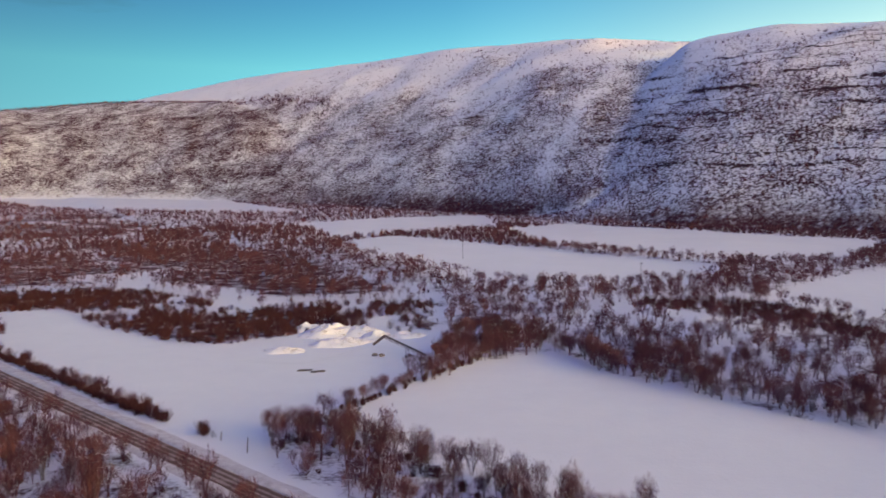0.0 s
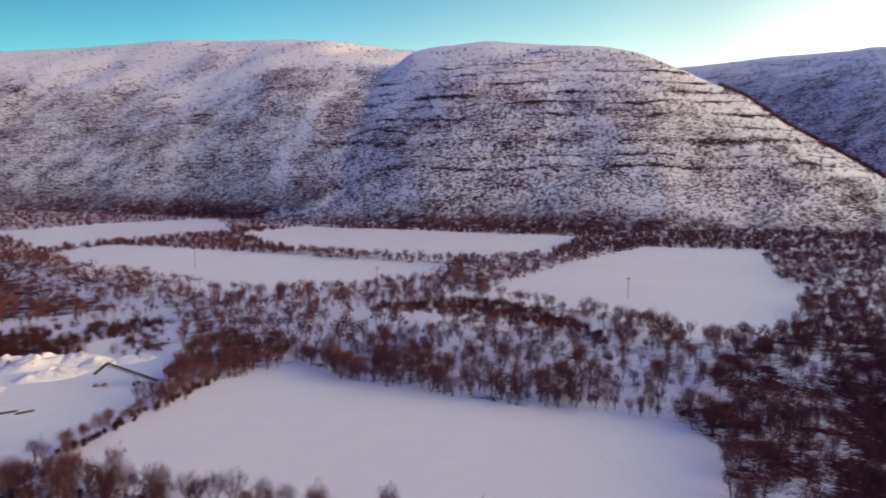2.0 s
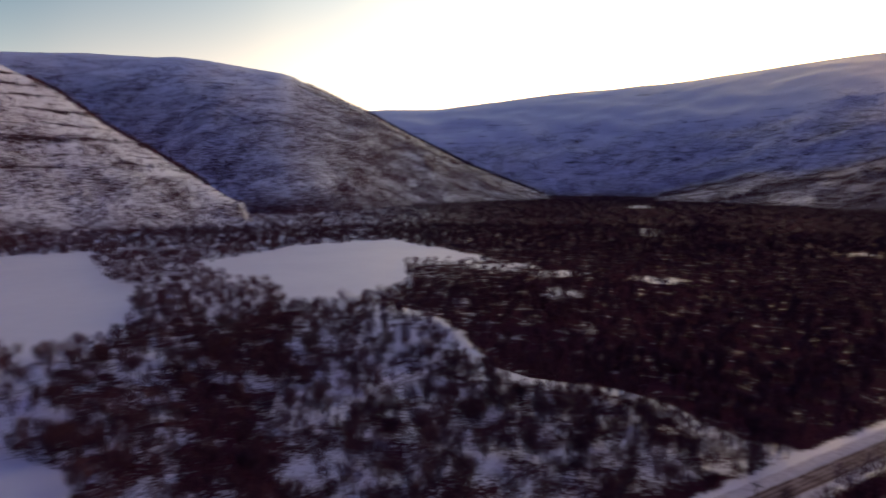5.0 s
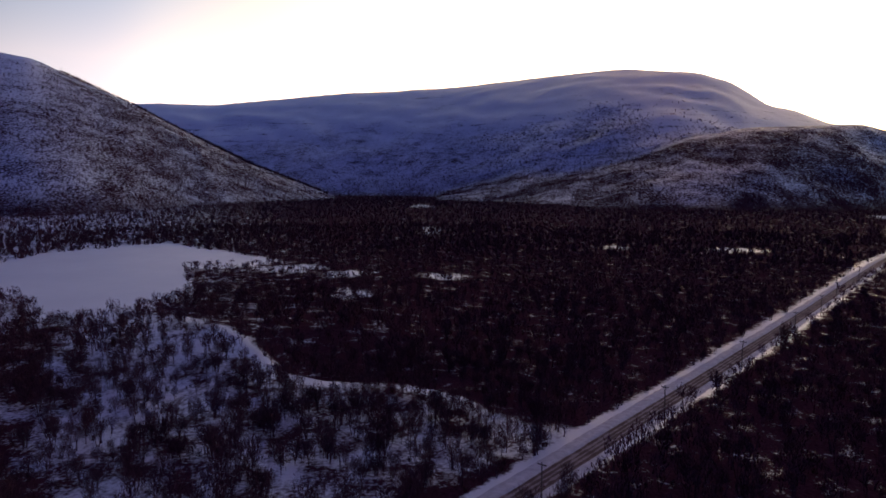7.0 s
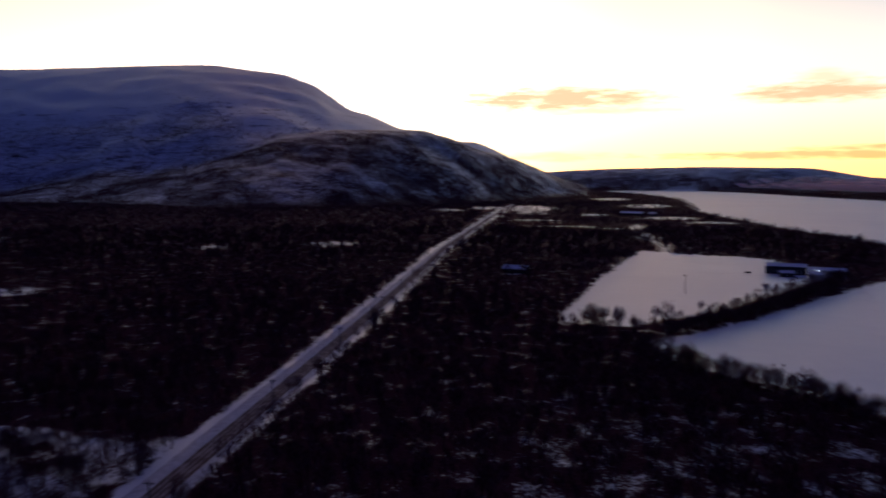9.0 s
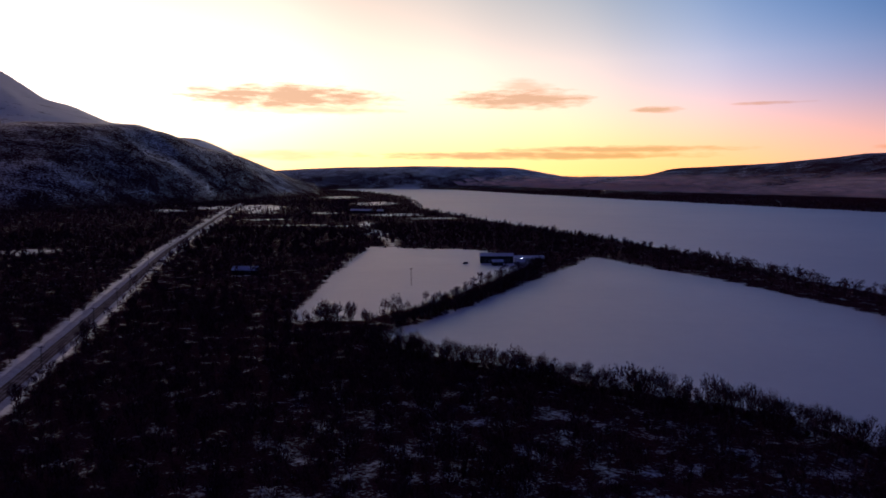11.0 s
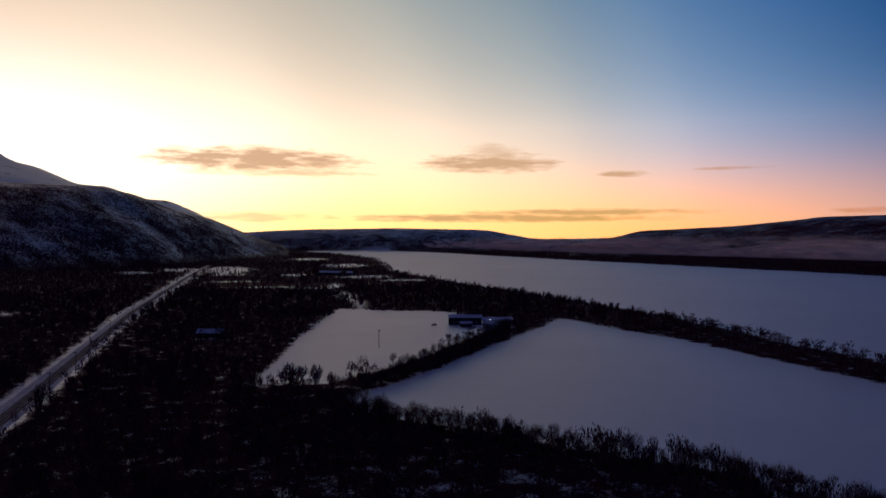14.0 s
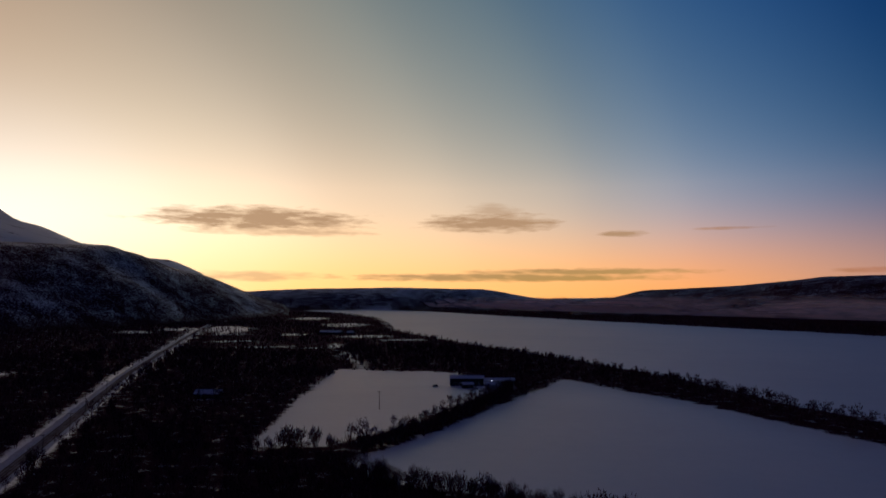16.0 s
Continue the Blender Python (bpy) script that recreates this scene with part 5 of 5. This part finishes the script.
def gabled(name, length, width, wall_h, rise, wall_mat, windows, label, place, turn, category="house"):
    """A building with a snow-covered roof; long side along x."""
    b = new(name)
    L, W = length / 2, width / 2
    bm = bmesh.new()
    pts = [(-W, 0), (W, 0), (W, wall_h), (0, wall_h + rise), (-W, wall_h)]
    ends = [[bm.verts.new((x, y, z)) for y, z in pts] for x in (-L, L)]
    bm.faces.new(ends[0])
    bm.faces.new(ends[1][::-1])
    for q in range(5):
        w = (q + 1) % 5
        bm.faces.new((ends[0][w], ends[0][q], ends[1][q], ends[1][w]))
    bmesh.ops.recalc_face_normals(bm, faces=bm.faces[:])
    part("wall", bm, wall_mat, b)
    slope = math.hypot(W, rise)
    for s in (-1, 1):
        bm = bmesh.new()
        m = Matrix.Translation((0, s * W / 2, wall_h + rise / 2 + 0.16)) @ Matrix.Rotation(-s * math.atan2(rise, W), 4, "X")
        box(bm, -L - 0.6, -slope / 2 - 0.5, -0.12, L + 0.6, slope / 2 + 0.15, 0.28, m, 0.08)
        part("roof", bm, SNOW, b, "roof slope under thick snow")
    for x, z, w, h in windows:
        window(b, x, z, w, h, -W - 0.03)
    b.matrix_basis = pose(*place, height_at(*place), 0, 0, turn)
    return tagged(b, label, category)


house = gabled("house", 26, 10, 5.6, 1.6, DARK_CLAD, [(x, 1.2, 1.6, 1.5) for x in (-9.5, -6, -2, 2, 6, 9.5)], "long dark-clad house with a snow-covered roof", (289, -474), 214)
wing = gabled("annexe", 23, 9, 4.0, 1.4, PALE_CLAD, [(x, 1.1, 1.4, 1.2) for x in (-7, -3, 3, 7)], "low pale annexe with a snow-covered roof", (267, -487), 214)
gabled("outbuilding", 9, 6, 3.2, 1.5, PALE_CLAD, [(-2, 1.0, 1.0, 1.0), (2, 1.0, 1.0, 1.0)], "small pale outbuilding with a snow-covered roof", (262, -466), 200, "shed")
gabled("garage", 8, 6, 2.9, 1.2, DARK_CLAD, [(0, 1.0, 1.2, 0.9)], "low dark garage with a snow-covered roof", (279, -459), 226, "garage")
bm = bmesh.new()
cylinder_between(bm, (0, 0, -0.3), (0, 0, 4.2), 0.08, 0.06, 8)
lamp = new("yard_lamp")
part("post", bm, IRON, lamp)
bm = bmesh.new()
bmesh.ops.create_uvsphere(bm, u_segments=12, v_segments=8, radius=0.3, matrix=Matrix.Translation((0, 0, 4.4)))
part("globe", bm, GLOW, lamp, "bright white lit globe")
lamp.matrix_basis = pose(268.5, -478, height_at(268.5, -478))
tagged(lamp, "lit white yard lamp beside the house", "lamp")


def car(place, turn):
    c = new("car")
    bm = bmesh.new()
    prof = [(-2.1, 0.35), (2.1, 0.35), (2.15, 0.8), (1.2, 0.95), (0.6, 1.45), (-1.3, 1.5), (-2.0, 1.0)]
    ends = [[bm.verts.new((x, y, z)) for x, z in prof] for y in (-0.85, 0.85)]
    bm.faces.new(ends[0])
    bm.faces.new(ends[1][::-1])
    for q in range(7):
        w = (q + 1) % 7
        bm.faces.new((ends[0][w], ends[0][q], ends[1][q], ends[1][w]))
    bmesh.ops.recalc_face_normals(bm, faces=bm.faces[:])
    bmesh.ops.bevel(bm, geom=bm.edges[:], offset=0.08, segments=2, affect="EDGES")
    part("body", bm, CAR_PAINT, c)
    bm = bmesh.new()
    box(bm, -1.2, -0.87, 0.98, 0.6, 0.87, 1.36, bevel=0.05)
    part("side_window", bm, GLASS, c)
    bm = bmesh.new()
    box(bm, -1.25, -0.7, 1.49, 0.5, 0.7, 1.62, bevel=0.05)
    part("snow_cap", bm, SNOW, c, "snow lying on the roof")
    for x in (-1.3, 1.35):
        for y in (-0.85, 0.85):
            bm = bmesh.new()
            cylinder_between(bm, (x, y - 0.1, 0.33), (x, y + 0.1, 0.33), 0.33, 0.33, 16)
            wheel = part("wheel", bm, TYRE, c)
            bm = bmesh.new()
            cylinder_between(bm, (x, y - 0.11, 0.33), (x, y + 0.11, 0.33), 0.19, 0.19, 12)
            part("rim", bm, IRON, wheel)
    c.matrix_basis = pose(*place, height_at(*place), 0, 0, turn)
    return tagged(c, "dark parked car with snow on its roof", "car", "cars by the house")


car((252, -462), 20)
car((247, -466), 35)
car((304, -452), 60)
gabled("barn", 17, 8, 3.0, 2.2, DARK_CLAD, [(-4, 1.2, 1.2, 1.0), (4, 1.2, 1.2, 1.0)], "dark barn with a snow-covered roof among birches", (398, -315), 213, "barn")
gabled("far_barn", 44, 12, 4.5, 3.0, DARK_CLAD, [(x, 1.5, 1.6, 1.2) for x in (-14, -5, 5, 14)], "long dark barn at the edge of a clearing", (915, -1000), 193, "barn")
gabled("far_cottage", 12, 8, 4.2, 3.0, DARK_CLAD, [(-3, 1.5, 1.2, 1.2), (3, 1.5, 1.2, 1.2)], "dark cottage beside the far barn", (875, -1010), 193, "house")


# ---- mist over the far shore ----
def mist_material():
    mat, n, l, b = material("low_mist", 1.0)
    n.remove(b)
    at = n.new("ShaderNodeAttribute")
    at.attribute_name = "thick"
    a = noise_node(n, l, 0.0022, 5, 0.6, (1, 1, 9))
    f = math_node(n, l, "MULTIPLY", at.outputs["Fac"], math_node(n, l, "MULTIPLY", math_node(n, l, "SUBTRACT", a, 0.40), 5.0, True), True)
    d, t, m, m2, tr = n.new("ShaderNodeBsdfDiffuse"), n.new("ShaderNodeBsdfTranslucent"), n.new("ShaderNodeMixShader"), n.new("ShaderNodeMixShader"), n.new("ShaderNodeBsdfTransparent")
    for s in (d, t):
        s.inputs["Color"].default_value = (1.0, 0.70, 0.66, 1)
    l.new(d.outputs[0], m.inputs[1])
    l.new(t.outputs[0], m.inputs[2])
    m.inputs[0].default_value = 0.8
    l.new(f, m2.inputs[0])
    l.new(tr.outputs[0], m2.inputs[1])
    l.new(m.outputs[0], m2.inputs[2])
    l.new(m2.outputs[0], n["Material Output"].inputs["Surface"])
    return mat


MIST = mist_material()
for k, (off, top) in enumerate(((380, 36), (520, 50), (640, 64))):
    line = sampled(rounded([(x + off * 0.42, y - off * 0.9) for x, y in ((-1200, -1050), (22, -1554), (494, -1892), (1125, -2346), (2300, -3250), (2750, -3450))], 2), 60)
    rows, thick = [], []
    for j, p in enumerate(line):
        e = min(1.0, j / 6, (len(line) - 1 - j) / 6)
        for f in np.linspace(0, 1, 9):
            rows.append((p.x + 25 * f * noise.noise((j * 0.2, f * 2, k)), p.y, 20 + top * f))
            thick.append(e * 1.7 * math.sin(math.pi * min(1, 0.18 + 0.82 * f)) ** 1.3)
    faces = [(j * 9 + i, j * 9 + i + 1, (j + 1) * 9 + i + 1, (j + 1) * 9 + i) for j in range(len(line) - 1) for i in range(8)]
    me = array_mesh("mist", np.array(rows), np.array(faces), True)
    me.attributes.new("thick", "FLOAT", "POINT").data.foreach_set("value", np.array(thick, np.float32))
    mist = tagged(linked("mist", me, MIST), "thin pinkish mist drifting over the far shore", "mist", kind="stuff")
